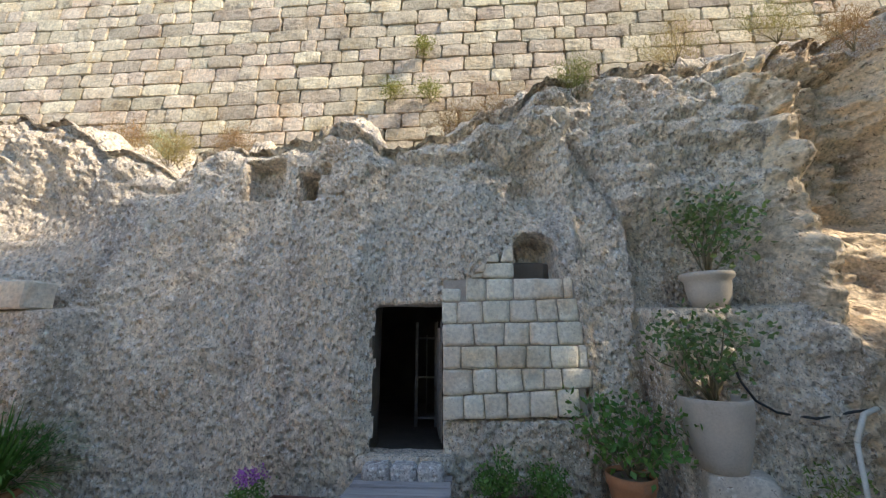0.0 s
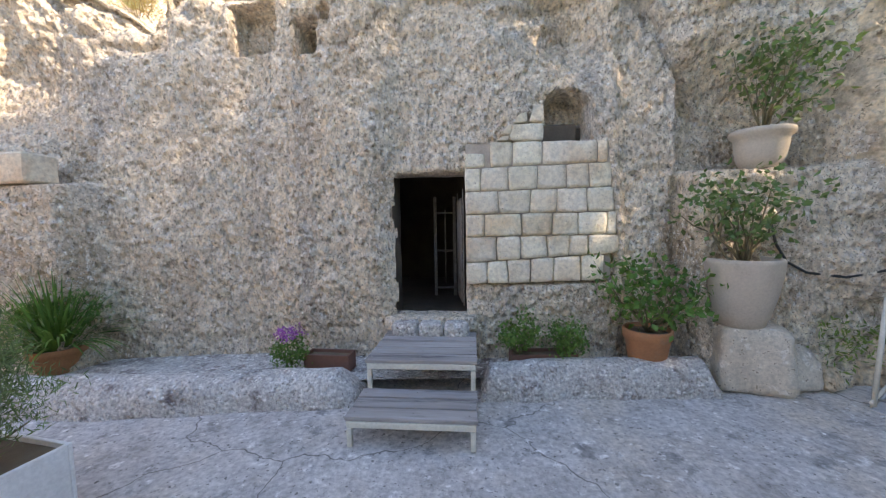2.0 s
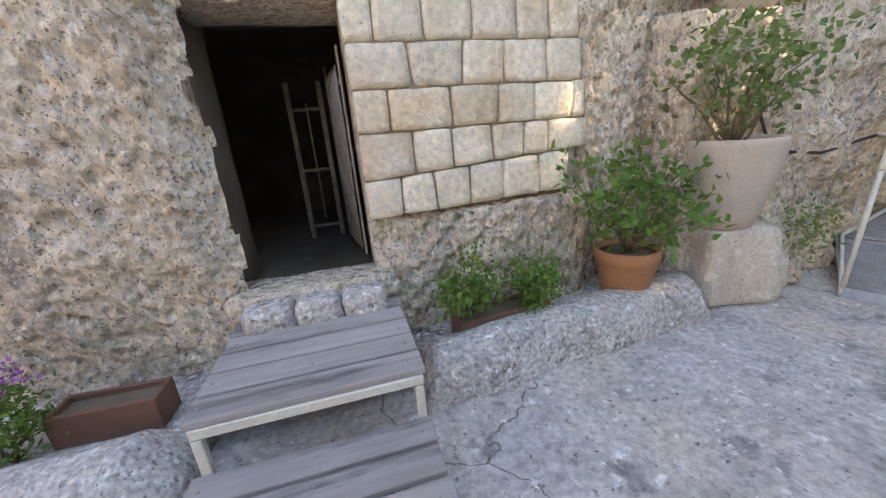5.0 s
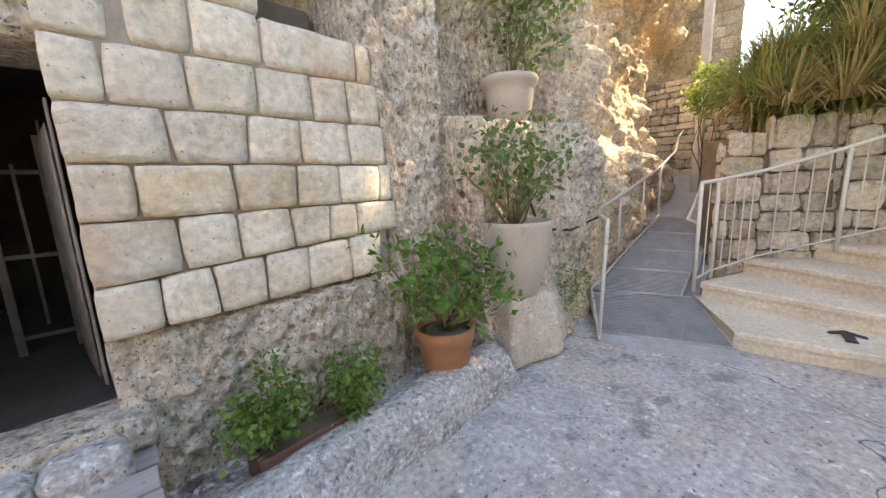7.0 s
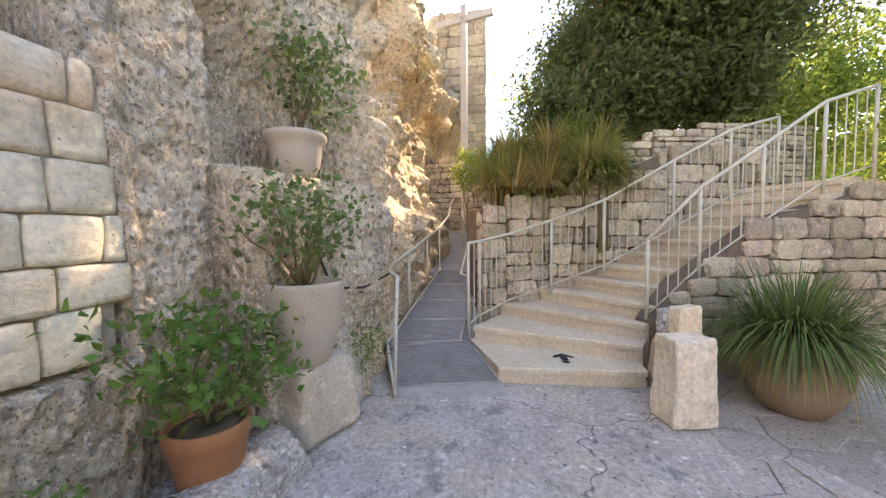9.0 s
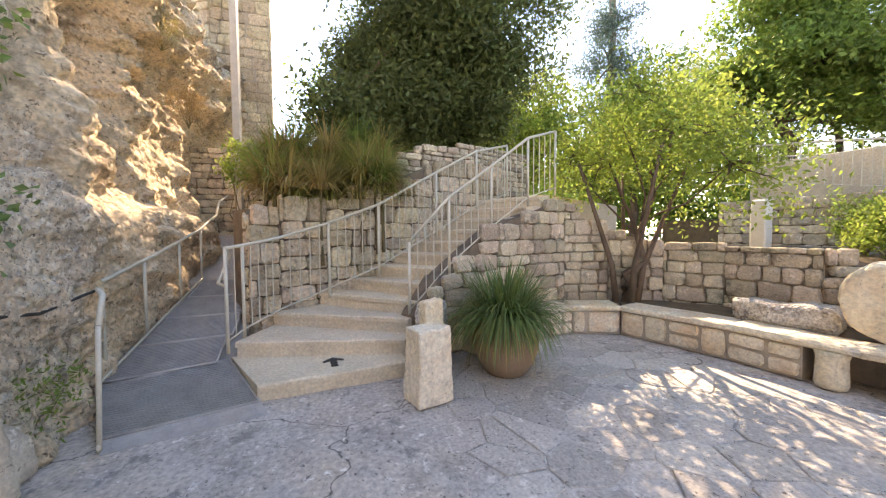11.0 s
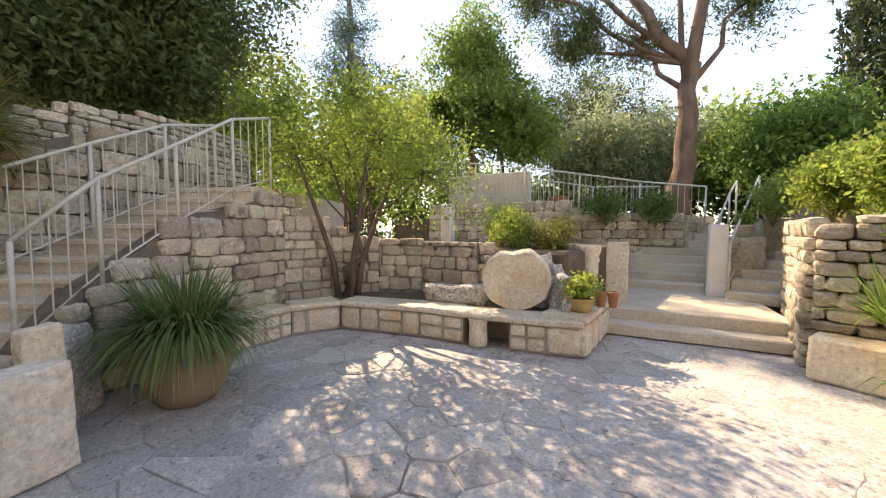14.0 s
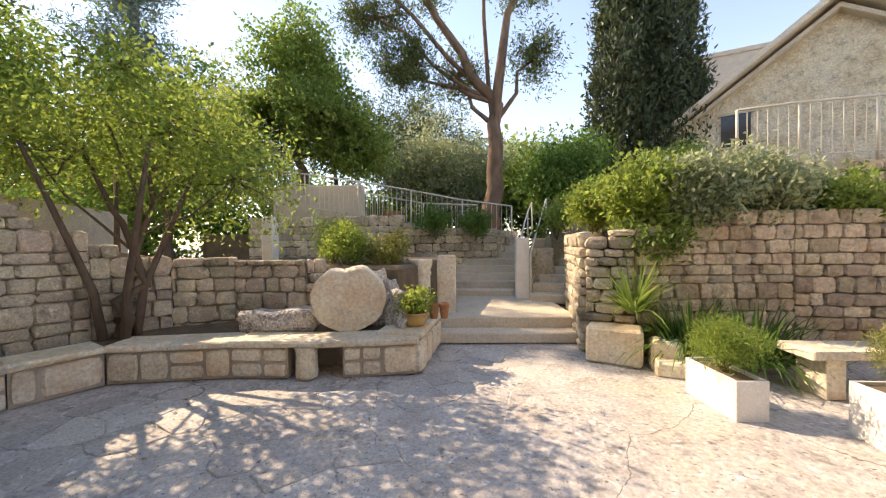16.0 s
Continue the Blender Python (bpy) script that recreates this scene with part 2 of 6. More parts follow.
L_ROSE = leaf_mat("leaf_rose", (0.12, 0.21, 0.065), (0.18, 0.27, 0.09), 0.4)
L_GREEN = leaf_mat("leaf_green", (0.11, 0.24, 0.05), (0.18, 0.32, 0.07), 0.45)
L_YELLOW = leaf_mat("leaf_yellow", (0.36, 0.45, 0.1), (0.24, 0.36, 0.08), 0.6)
L_MID = leaf_mat("leaf_mid", (0.3, 0.42, 0.1), (0.2, 0.31, 0.075), 0.5)
L_GREY = leaf_mat("leaf_grey", (0.5, 0.55, 0.33), (0.38, 0.45, 0.26), 0.5)
L_CYP = leaf_mat("leaf_cypress", (0.065, 0.095, 0.045), (0.095, 0.13, 0.06), 0.25)
L_OLIVE = leaf_mat("leaf_olive", (0.28, 0.32, 0.09), (0.36, 0.34, 0.1), 0.45)
L_BLUE = leaf_mat("leaf_blue", (0.13, 0.2, 0.17), (0.18, 0.25, 0.2), 0.3)
L_DRY = leaf_mat("leaf_dry", (0.42, 0.25, 0.1), (0.32, 0.22, 0.1), 0.3)
L_TAN = leaf_mat("leaf_tan", (0.5, 0.36, 0.15), (0.33, 0.31, 0.1), 0.4)
FLOWER = leaf_mat("flower_purple", (0.45, 0.12, 0.5), (0.55, 0.2, 0.55), 0.3)
FLOWER_Y = leaf_mat("flower_yellow", (0.7, 0.5, 0.05), (0.7, 0.4, 0.05), 0.3)
GLASS = mat("window_glass", (0.03, 0.035, 0.04), (0.05, 0.055, 0.06), 3.0, 0.08, 0.0)
CONCRETE = mat("concrete", (0.4, 0.39, 0.37), (0.34, 0.33, 0.31), 3.0, 0.9, 0.3, 40.0)


# ---------------- building helpers ----------------
def link_mesh(name, me, material, parent=None, label=""):
    ob = new(name, me)
    if material and not me.materials:
        me.materials.append(material)
    if parent is not None:
        ob.parent = parent
    if label:
        ob["label"] = label
    return ob


def part(name, bm, material, parent=None, label="", smooth=False):
    me = bpy.data.meshes.new(name)
    bm.to_mesh(me)
    bm.free()
    if smooth:
        me.polygons.foreach_set("use_smooth", [True] * len(me.polygons))
    return link_mesh(name, me, material, parent, label)


def raw(name, verts, faces, material, parent=None, label="", smooth=False):
    me = bpy.data.meshes.new(name)
    me.from_pydata([tuple(v) for v in verts], [], [tuple(f) for f in faces])
    me.update()
    if smooth:
        me.polygons.foreach_set("use_smooth", [True] * len(me.polygons))
    return link_mesh(name, me, material, parent, label)


def thing(name, label, category, group="", kind="", at=(0, 0, 0), rz=0.0):
    ob = new(name)
    ob.matrix_basis = pose(*at, 0, 0, rz)
    return tagged(ob, label, category, group, kind)


def box(bm, c, s, rz=0.0, bev=0.0, jit=0.0):
    made = bmesh.ops.create_cube(bm, size=1.0, matrix=Matrix.Translation(c) @ Matrix.Rotation(rz, 4, "Z") @ Matrix.Diagonal((*s, 1)))
    vs = made["verts"]
    if bev:
        es = list({e for v in vs for e in v.link_edges})
        out = bmesh.ops.bevel(bm, geom=es, offset=bev, segments=1, affect="EDGES", profile=0.6)
        vs = list({v for f in out["faces"] for v in f.verts})
    if jit:
        for v in vs:
            v.co += Vector(rng.normal(0, jit, 3))
    return vs


def boxed(name, c, s, material, parent=None, rz=0.0, bev=0.008, jit=0.0, label=""):
    bm = bmesh.new()
    box(bm, c, s, rz, bev, jit)
    return part(name, bm, material, parent, label)


def tube(bm, pts, radii, sides=8, cap=True):
    pts = [Vector(p) for p in pts]
    if isinstance(radii, (int, float)):
        radii = [radii] * len(pts)
    rings, ref = [], None
    for i, p in enumerate(pts):
        d = (pts[min(i + 1, len(pts) - 1)] - pts[max(i - 1, 0)]).normalized()
        if ref is None:
            ref = d.orthogonal().normalized()
        ref = (ref - d * ref.dot(d)).normalized()
        w = d.cross(ref)
        rings.append([bm.verts.new(p + float(radii[i]) * (math.cos(a) * ref + math.sin(a) * w)) for a in [2 * math.pi * k / sides for k in range(sides)]])
    for a, b in zip(rings, rings[1:]):
        for k in range(sides):
            bm.faces.new((a[k], a[(k + 1) % sides], b[(k + 1) % sides], b[k])).smooth = True
    if cap:
        bm.faces.new(rings[0][::-1])
        bm.faces.new(rings[-1])


def lathe(name, prof, material, parent=None, label="", sides=32, wobble=0.0):
    bm = bmesh.new()
    rings = []
    for r, z in prof:
        rings.append([bm.verts.new((r * (1 + wobble * math.sin(2 * a + z * 5)) * math.cos(a), r * math.sin(a), z)) for a in [2 * math.pi * k / sides for k in range(sides)]])
    for a, b in zip(rings, rings[1:]):
        for k in range(sides):
            bm.faces.new((a[k], a[(k + 1) % sides], b[(k + 1) % sides], b[k])).smooth = True
    bm.faces.new(rings[0][::-1])
    bm.faces.new(rings[-1])
    return part(name, bm, material, parent, label)


def lattice_noise(x, y, z, seed):
    """Smooth value noise on arrays."""
    def h(i, j, k):
        v = np.sin(i * 127.1 + j * 311.7 + k * 74.7 + seed * 19.19) * 43758.5453
        return v - np.floor(v)
    xi, yi, zi = np.floor(x), np.floor(y), np.floor(z)
    fx, fy, fz = x - xi, y - yi, z - zi
    fx, fy, fz = (f * f * (3 - 2 * f) for f in (fx, fy, fz))
    out = 0
    for a in (0, 1):
        for b in (0, 1):
            for c in (0, 1):
                out = out + h(xi + a, yi + b, zi + c) * (fx if a else 1 - fx) * (fy if b else 1 - fy) * (fz if c else 1 - fz)
    return out * 2 - 1


def fbm(x, y, z, scale, octaves=4, seed=0, gain=0.5):
    out, amp = 0, 1.0
    for o in range(octaves):
        out = out + amp * lattice_noise(x * scale, y * scale, z * scale, seed + o)
        scale, amp = scale * 2.03, amp * gain
    return out


def ss(x, a, b):
    t = np.clip((x - a) / (b - a), 0, 1)
    return t * t * (3 - 2 * t)


def bump_at(x, z, cx, cz, rx, rz):
    return np.exp(-(((x - cx) / rx) ** 2 + ((z - cz) / rz) ** 2))


def grid_faces(nu, nv, keep=None):
    i, j = np.meshgrid(np.arange(nu - 1), np.arange(nv - 1), indexing="ij")
    a = (i * nv + j).ravel()
    f = np.stack([a, a + nv, a + nv + 1, a + 1], 1)
    return f if keep is None else f[keep.ravel()]


def leaf_geo(P, length, width, up=0.0, seed=1, out_dir=None):
    """Folded leaves at the points P: vertices and faces."""
    r = np.random.default_rng(seed)
    n = len(P)
    u = r.normal(size=(n, 3))
    if out_dir is not None:
        u = u * 0.7 + out_dir
    u[:, 2] += up
    u /= np.linalg.norm(u, axis=1, keepdims=True) + 1e-9
    w = np.cross(u, r.normal(size=(n, 3)))
    w /= np.linalg.norm(w, axis=1, keepdims=True) + 1e-9
    nn = np.cross(u, w)
    ln = (length * r.uniform(0.6, 1.25, n))[:, None]
    wd = (width * r.uniform(0.7, 1.2, n))[:, None]
    V = np.stack([P, P + u * ln * 0.45 + w * wd * 0.5 + nn * wd * 0.15, P + u * ln, P + u * ln * 0.45 - w * wd * 0.5 + nn * wd * 0.15], 1).reshape(-1, 3)
    a = np.arange(n)[:, None] * 4
    F = np.concatenate([np.hstack([a, a + 1, a + 2]), np.hstack([a, a + 2, a + 3])])
    return V, F


def clumps(centre, radii, count, per, spread, seed=1, hollow=0.35, flat=1.0):
    """Leaf points in many clumps inside an ellipsoid, denser at its skin."""
    r = np.random.default_rng(seed)
    d = r.normal(size=(count, 3))
    d /= np.linalg.norm(d, axis=1, keepdims=True)
    rad = (hollow + (1 - hollow) * r.random(count) ** 0.6)[:, None] * (0.8 + 0.35 * fbm(d[:, 0], d[:, 1], d[:, 2], 2.0, 2, seed)[:, None])
    c = np.asarray(centre) + d * rad * np.asarray(radii)
    P = np.repeat(c, per, 0) + r.normal(size=(count * per, 3)) * spread * np.array([1, 1, flat])
    return P, c


def foliage(name, P, length, width, material, parent, up=0.0, seed=1, label=""):
    V, F = leaf_geo(P, length, width, up, seed)
    return raw(name, V.tolist(), F.tolist(), material, parent, label)


def branches(bm, base, tips, r0, r1, seed=1, bend=0.15, sides=6):
    r = np.random.default_rng(seed)
    base = np.asarray(base, float)
    for tip in tips:
        tip = np.asarray(tip, float)
        k = 5
        pts = [base + (tip - base) * t + r.normal(0, bend, 3) * np.linalg.norm(tip - base) * 0.25 * math.sin(math.pi * t) for t in np.linspace(0, 1, k)]
        tube(bm, pts, list(np.linspace(r0, r1, k)), sides)


def blades(name, centre, count, length, width, material, parent, seed=1, lift=1.0, spread=0.15, droop=1.0, label=""):
    """A tuft of long arching blades."""
    r = np.random.default_rng(seed)
    V, F = [], []
    for i in range(count):
        a = r.uniform(0, 2 * math.pi)
        tilt = r.uniform(0.15, 1.25)
        ln = length * r.uniform(0.6, 1.1)
        p = np.array(centre) + np.array([math.cos(a), math.sin(a), 0]) * spread * r.random()
        d = np.array([math.cos(a) * math.sin(tilt), math.sin(a) * math.sin(tilt), math.cos(tilt) * lift])
        side = np.array([-math.sin(a), math.cos(a), 0])
        k, o = 5, len(V)
        for s in range(k):
            w = width * (1 - s / (k - 1)) ** 0.6 * 0.5 + 0.0005
            V += [p + side * w, p - side * w]
            p = p + d * ln / (k - 1)
            d = d + np.array([0, 0, -0.42 * droop * (0.4 + math.sin(tilt))])
            d /= np.linalg.norm(d)
        F += [(o + 2 * s, o + 2 * s + 1, o + 2 * s + 3, o + 2 * s + 2) for s in range(k - 1)]
    return raw(name, V, F, material, parent, label)


def stone_kit(name, material, count, bev, jit, seed):
    """A few unit stones, hewn and rounded, whose meshes are shared by many pieces."""
    kit, power = [], max(4.0, 0.8 / bev)
    for i in range(count):
        bm = bmesh.new()
        bmesh.ops.create_cube(bm, size=1.0)
        bmesh.ops.subdivide_edges(bm, edges=bm.edges[:], cuts=3, use_grid_fill=True)
        off = Vector((seed * 3.7, i * 5.3, seed + i))
        for v in bm.verts:
            k = sum(abs(2 * c) ** power for c in v.co) ** (-1 / power)
            p = v.co * k
            v.co = p + noise.noise_vector(p * 1.6 + off) * jit * 0.75 + noise.noise_vector(p * 5.5 + off) * jit * 0.45
        me = bpy.data.meshes.new(name)
        bm.to_mesh(me)
        bm.free()
        me.materials.append(material)
        kit.append(me)
    return kit


def piece(name, me, parent, m):
    ob = new(name, me)
    ob.parent = parent
    ob.matrix_basis = m
    return ob


def courses(length, height, row_h, stone_w, r, wiggle=0.25):
    """Rows of stones on a wall: centre along, centre up, width, height."""
    out, z = [], 0.0
    while z < height - 0.03:
        h = min(row_h * r.uniform(1 - wiggle, 1 + wiggle), height - z)
        if height - z - h < row_h * 0.4:
            h = height - z
        x = -stone_w * r.random() * 0.5
        while x < length:
            w = stone_w * r.uniform(0.6, 1.5)
            a, b = max(x, 0), min(x + w, length)
            if b - a > 0.05:
                out.append(((a + b) / 2, z + h / 2, b - a, h))
            x += w
        z += h
    return out


def stone_wall(name, pts, tops, base, thick, row_h, stone_w, kit, core, label, seed, piece_name="stone", cap=300, wiggle=0.3, depth=0.12, gap=0.008):
    """A wall along a line of plan points: a mortar core, and stones proud of its left-hand side."""
    r = np.random.default_rng(seed)
    wall = thing(name, label, "wall", kind="structure")
    bm = bmesh.new()
    n = 0
    rest_v, rest_f = [], []
    for (p, q, t0, t1) in zip(pts, pts[1:], tops, tops[1:]):
        p, q = Vector((*p, 0)), Vector((*q, 0))
        d = q - p
        L = d.length
        d.normalize()
        nrm = Vector((-d.y, d.x, 0))
        a = [p + nrm * -0.03, q + nrm * -0.03, q - nrm * thick, p - nrm * thick]
        lo = [bm.verts.new((v.x, v.y, base)) for v in a]
        hi = [bm.verts.new((v.x, v.y, z - 0.03)) for v, z in zip(a, (t0, t1, t1, t0))]
        bm.faces.new(hi)
        for k in range(4):
            bm.faces.new((lo[k], lo[(k + 1) % 4], hi[(k + 1) % 4], hi[k]))
        ang = math.atan2(d.y, d.x)
        for (cx, cz, w, h) in courses(L, max(t0, t1) - base, row_h, stone_w, r, wiggle):
            top = t0 + (t1 - t0) * cx / L
            if base + cz > top:
                continue
            c = p + d * cx
            m = Matrix.Translation((c.x, c.y, base + cz)) @ Matrix.Rotation(ang + r.normal(0, 0.05), 4, "Z") @ Matrix.Rotation(r.normal(0, 0.03), 4, "Y") @ Matrix.Translation((0, -0.02 + r.uniform(0, 0.03), 0)) @ Matrix.Diagonal((w - gap, depth, h - gap, 1))
            me = kit[int(r.integers(len(kit)))]
            if n < cap:
                piece(piece_name, me, wall, m)
                n += 1
            else:
                o = len(rest_v)
                rest_v += [tuple(m @ v.co) for v in me.vertices]
                rest_f += [tuple(o + i for i in f.vertices) for f in me.polygons]
    bmesh.ops.recalc_face_normals(bm, faces=bm.faces)
    part("mortar_core", bm, core, wall)
    if rest_v:
        raw("far_stones", rest_v, rest_f, kit[0].materials[0], wall)["kind"] = "stuff"
    return wall

# ---------------- ground ----------------
def ground():
    r = 5.0
    bm = bmesh.new()
    nx, ny = 150, 170
    xs, ys = np.linspace(-9, 9, nx), np.linspace(-13, 1.2, ny)
    X, Y = np.meshgrid(xs, ys, indexing="ij")
    Z = 0.012 * fbm(X, Y, X * 0, 0.9, 3, 3) + 0.006 * fbm(X, Y, X * 0, 5.0, 2, 8)
    Z = Z - 0.014 * ss(-Y, 2.6, 3.2) * ss(X, 0.6, 1.0) * ss(-X, -6, -5.4)
    edge = np.minimum(np.minimum(X + 9, 9 - X), np.minimum(Y + 13, 1.2 - Y))
    Z = Z * ss(edge, 0, 0.8)
    V = np.stack([X, Y, Z], -1).reshape(-1, 3).tolist()
    F = grid_faces(nx, ny).tolist()
    k = len(V)
    out = [(-9, -13), (9, -13), (9, 1.2), (-9, 1.2)]
    far = [(-600, -600), (600, -600), (600, 600), (-600, 600)]
    V += [(*p, 0) for p in out] + [(*p, 0) for p in far]
    for i in range(4):
        j = (i + 1) % 4
        F.append((k + i, k + 4 + i, k + 4 + j, k + j))
    bm.free()
    g = raw("ground", V, F, FLOOR, None, smooth=True)
    tagged(g, "worn grey limestone bedrock and cement floor with cracks", "ground", kind="structure")
    return g


g = ground()


# ---------------- rock face ----------------
def ztop(x):
    return 4.25 + 0.25 * ss(-x, 3.6, 5.2) - 0.25 * ss(-x, 2.4, 3.2) * ss(x, -4.2, -3.4) + 0.95 * ss(x, 0.7, 1.9) + 0.15 * np.sin(x * 2.1) * 0.6 + 0.9 * ss(x, 4.2, 6.0)


def rock_y(x, z):
    """The depth of the rock face over its length and height."""
    y = 0.14 + 0.07 * (z - 1.2) * ss(z, 0.8, 2.5)
    y = y - 0.16 * ss(-x, 0.3, 0.6) * ss(z, 0.2, 1.2) * ss(x, -2.2, -1.0)
    y = y - 0.25 * ss(-x, 1.6, 4.5) + 0.3 * bump_at(x, z, -4.6, 3.2, 1.0, 0.7)
    y = y + 0.10 * ss(x, 1.85, 2.0) * ss(-x, -2.6, -2.4)
    y = y + 0.16 * np.exp(-((x - 2.5) / 0.06) ** 2) * ss(-z, -2.2, -1.8)
    shelf = ss(x, 2.45, 2.6) * ss(-x, -4.0, -3.6)
    y = y - 0.12 * shelf * ss(-z, -2.06, -2.02) + 0.36 * shelf * ss(z, 2.02, 2.06) * ss(-z, -3.4, -2.7)
    y = y - 0.34 * bump_at(x, z, 4.1, 2.2, 0.35, 1.6) - 0.2 * bump_at(x, z, 3.6, 4.2, 1.3, 0.6)
    y = y + 0.45 * ss(x, 4.2, 4.7) * ss(z, 1.6, 2.2) * ss(-z, -4.6, -4.0)
    y = y + 0.5 * ss(x, 4.3, 4.9) * ss(z, 2.9, 3.2) * ss(-x, -6.4, -5.8)
    y = y + 0.25 * ss(x, 5.0, 8.0)
    y = y + 0.4 * bump_at(x, z, 1.45, 3.55, 0.4, 0.5) + 0.22 * bump_at(x, z, -3.5, 3.75, 0.5, 0.35) + 0.12 * np.exp(-((x + 0.55 * z - 4.2) / 0.07) ** 2) * ss(x, 1.7, 2.0) * ss(-x, -3.2, -2.6) * ss(z, 2.2, 2.6) + 0.15 * bump_at(x, z, 0.9, 3.9, 0.8, 0.3)
    y = y + 0.05 * bump_at(x, z, -1.75, 1.35, 0.18, 0.2)
    y = y + 0.45 * ss(x, 8.2, 9.2)
    y = y - 0.36 * ss(-x, 3.45, 3.6) * ss(-z, -2.06, -2.0) * ss(x, -7.0, -6.4)
    amp = 0.55 + 0.9 * ss(x, 2.6, 4.5) + 0.6 * ss(z, 2.9, 4.0)
    n1 = fbm(x, z, x * 0, 0.8, 3, 11)
    n2 = fbm(x, z * 0.8, x * 0, 3.2, 3, 21)
    n3 = fbm(x, z, x * 0, 13.0, 3, 31, 0.65)
    crag = np.abs(fbm(x, z * 1.7, x * 0, 1.6, 4, 41)) * (1 - bump_at(x, z, -1.6, 3.6, 0.9, 0.5))
    n4 = fbm(x + 0.3 * z, z, x * 0, 26.0, 2, 35)
    y = y + amp * (0.07 * n1 + 0.025 * n2) + 0.022 * n3 + 0.012 * np.abs(n4) - 0.3 * crag * (ss(z, 2.9, 4.1) * 0.6 + ss(x, 3.2, 4.4) * 0.6) * 0.8
    right = 1.93 - 0.11 * ss(z, 1.2, 2.35)
    bed = ss(x, 0.24, 0.3) * ss(right - x, 0.0, 0.06) * ss(z, 0.9, 0.95) * ss(-z, -2.36, -2.3) * np.maximum(ss(x, 0.33, 0.37), ss(-z, -2.1, -2.06))
    bed = np.maximum(bed, ss(x, 0.78, 0.84) * ss(-x, -1.16, -1.12) * ss(z, 2.3, 2.34) * ss(0.2 + 0.55 * (x - 0.76) + 2.3 - z, 0.0, 0.08))
    y = y + bed * np.maximum(0, 0.2 + 0.085 * (x - 0.36) + 0.03 * (z - 1) - y)
    for (a, b, c, d, deep) in ((-2.15, -1.63, 3.4, 3.93, 0.28), (-1.38, -1.15, 3.32, 3.68, 0.4), (-1.12, -1.0, 3.66, 3.8, 0.12)):
        e = 0.025
        y = y + deep * ss(x, a - e, a + e) * ss(-x, -b - e, -b + e) * ss(z, c - e, c + e) * ss(-z, -d - e, -d + e)
    # the small arched window
    arch = 2.7 + 0.2 * np.sqrt(np.clip(1 - ((x - 1.405) / 0.24) ** 2, 0, 1))
    y = y + 0.42 * ss(x, 1.15, 1.18) * ss(-x, -1.65, -1.62) * ss(z, 2.34, 2.38) * ss(arch - z, -0.02, 0.03)
    return y


def rock_face():
    xs = np.concatenate([np.arange(-9, -5, 0.1), np.arange(-5, 5, 0.024), np.arange(5, 14.5, 0.08)])
    vs = np.linspace(0, 1, 210)
    back = np.linspace(0, 1, 26)[1:]
    X = np.repeat(xs[:, None], len(vs) + len(back), 1)
    top = ztop(xs) + 0.14 * fbm(xs, xs * 0, xs * 0, 2.2, 4, 51)
    Z = np.concatenate([vs[None] * top[:, None] - 0.02, top[:, None] + back[None] * 0.35], 1)
    Y = rock_y(X, np.minimum(Z, top[:, None]))
    k = len(vs)
    Yt = Y[:, k - 1:k]
    Y[:, k:] = Yt + back[None] * (2.6 - Yt)
    Z[:, k:] += 0.34 * fbm(X[:, k:], Y[:, k:], X[:, k:] * 0, 1.7, 5, 61) * np.minimum(back[None] * 5, 1)
    Z[:, k:] -= 0.3 * back[None] * (X[:, k:] < 0.5)
    lip = ss(Z, top[:, None] - 0.35, top[:, None])
    Y[:, :k] += 0.22 * (lip ** 2)[:, :k]
    # the doorway is cut through
    cx = (X[:-1, :-1] + X[1:, 1:]) / 2
    cz = (Z[:-1, :-1] + Z[1:, 1:]) / 2
    lft = -0.36 - 0.03 * bump_at(cz, cz * 0, 1.85, 0, 0.12, 1) - 0.065 * bump_at(cz, cz * 0, 1.68, 0, 0.07, 1) + 0.02 * fbm(cz, cz * 0, cz * 0, 9.0, 2, 71)
    hole = (cx > lft) & (cx < 0.365) & (cz > 0.58) & (cz < 2.1 + 0.02 * np.sin(cx * 9))
    V = np.stack([X, Y, Z], -1).reshape(-1, 3)
    F = grid_faces(len(xs), Z.shape[1], ~hole)
    me_ob = raw("rock_face", V.tolist(), F[:, ::-1].tolist(), ROCK, None, smooth=True)
    me = me_ob.data
    me.materials.append(ROCK_WARM)
    pc = np.zeros(len(me.polygons) * 3)
    me.polygons.foreach_get("center", pc)
    pc = pc.reshape(-1, 3)
    edge = 4.0 + 0.25 * fbm(pc[:, 2], pc[:, 2] * 0, pc[:, 2] * 0, 1.3, 3, 5)
    idx = ((pc[:, 0] > edge) & (pc[:, 2] < 5.4)).astype(int)
    me.polygons.foreach_set("material_index", idx)
    tagged(me_ob, "tall hand-cut limestone rock face with weathered grey patches", "rock face", kind="structure")
    return me_ob


rock_face()


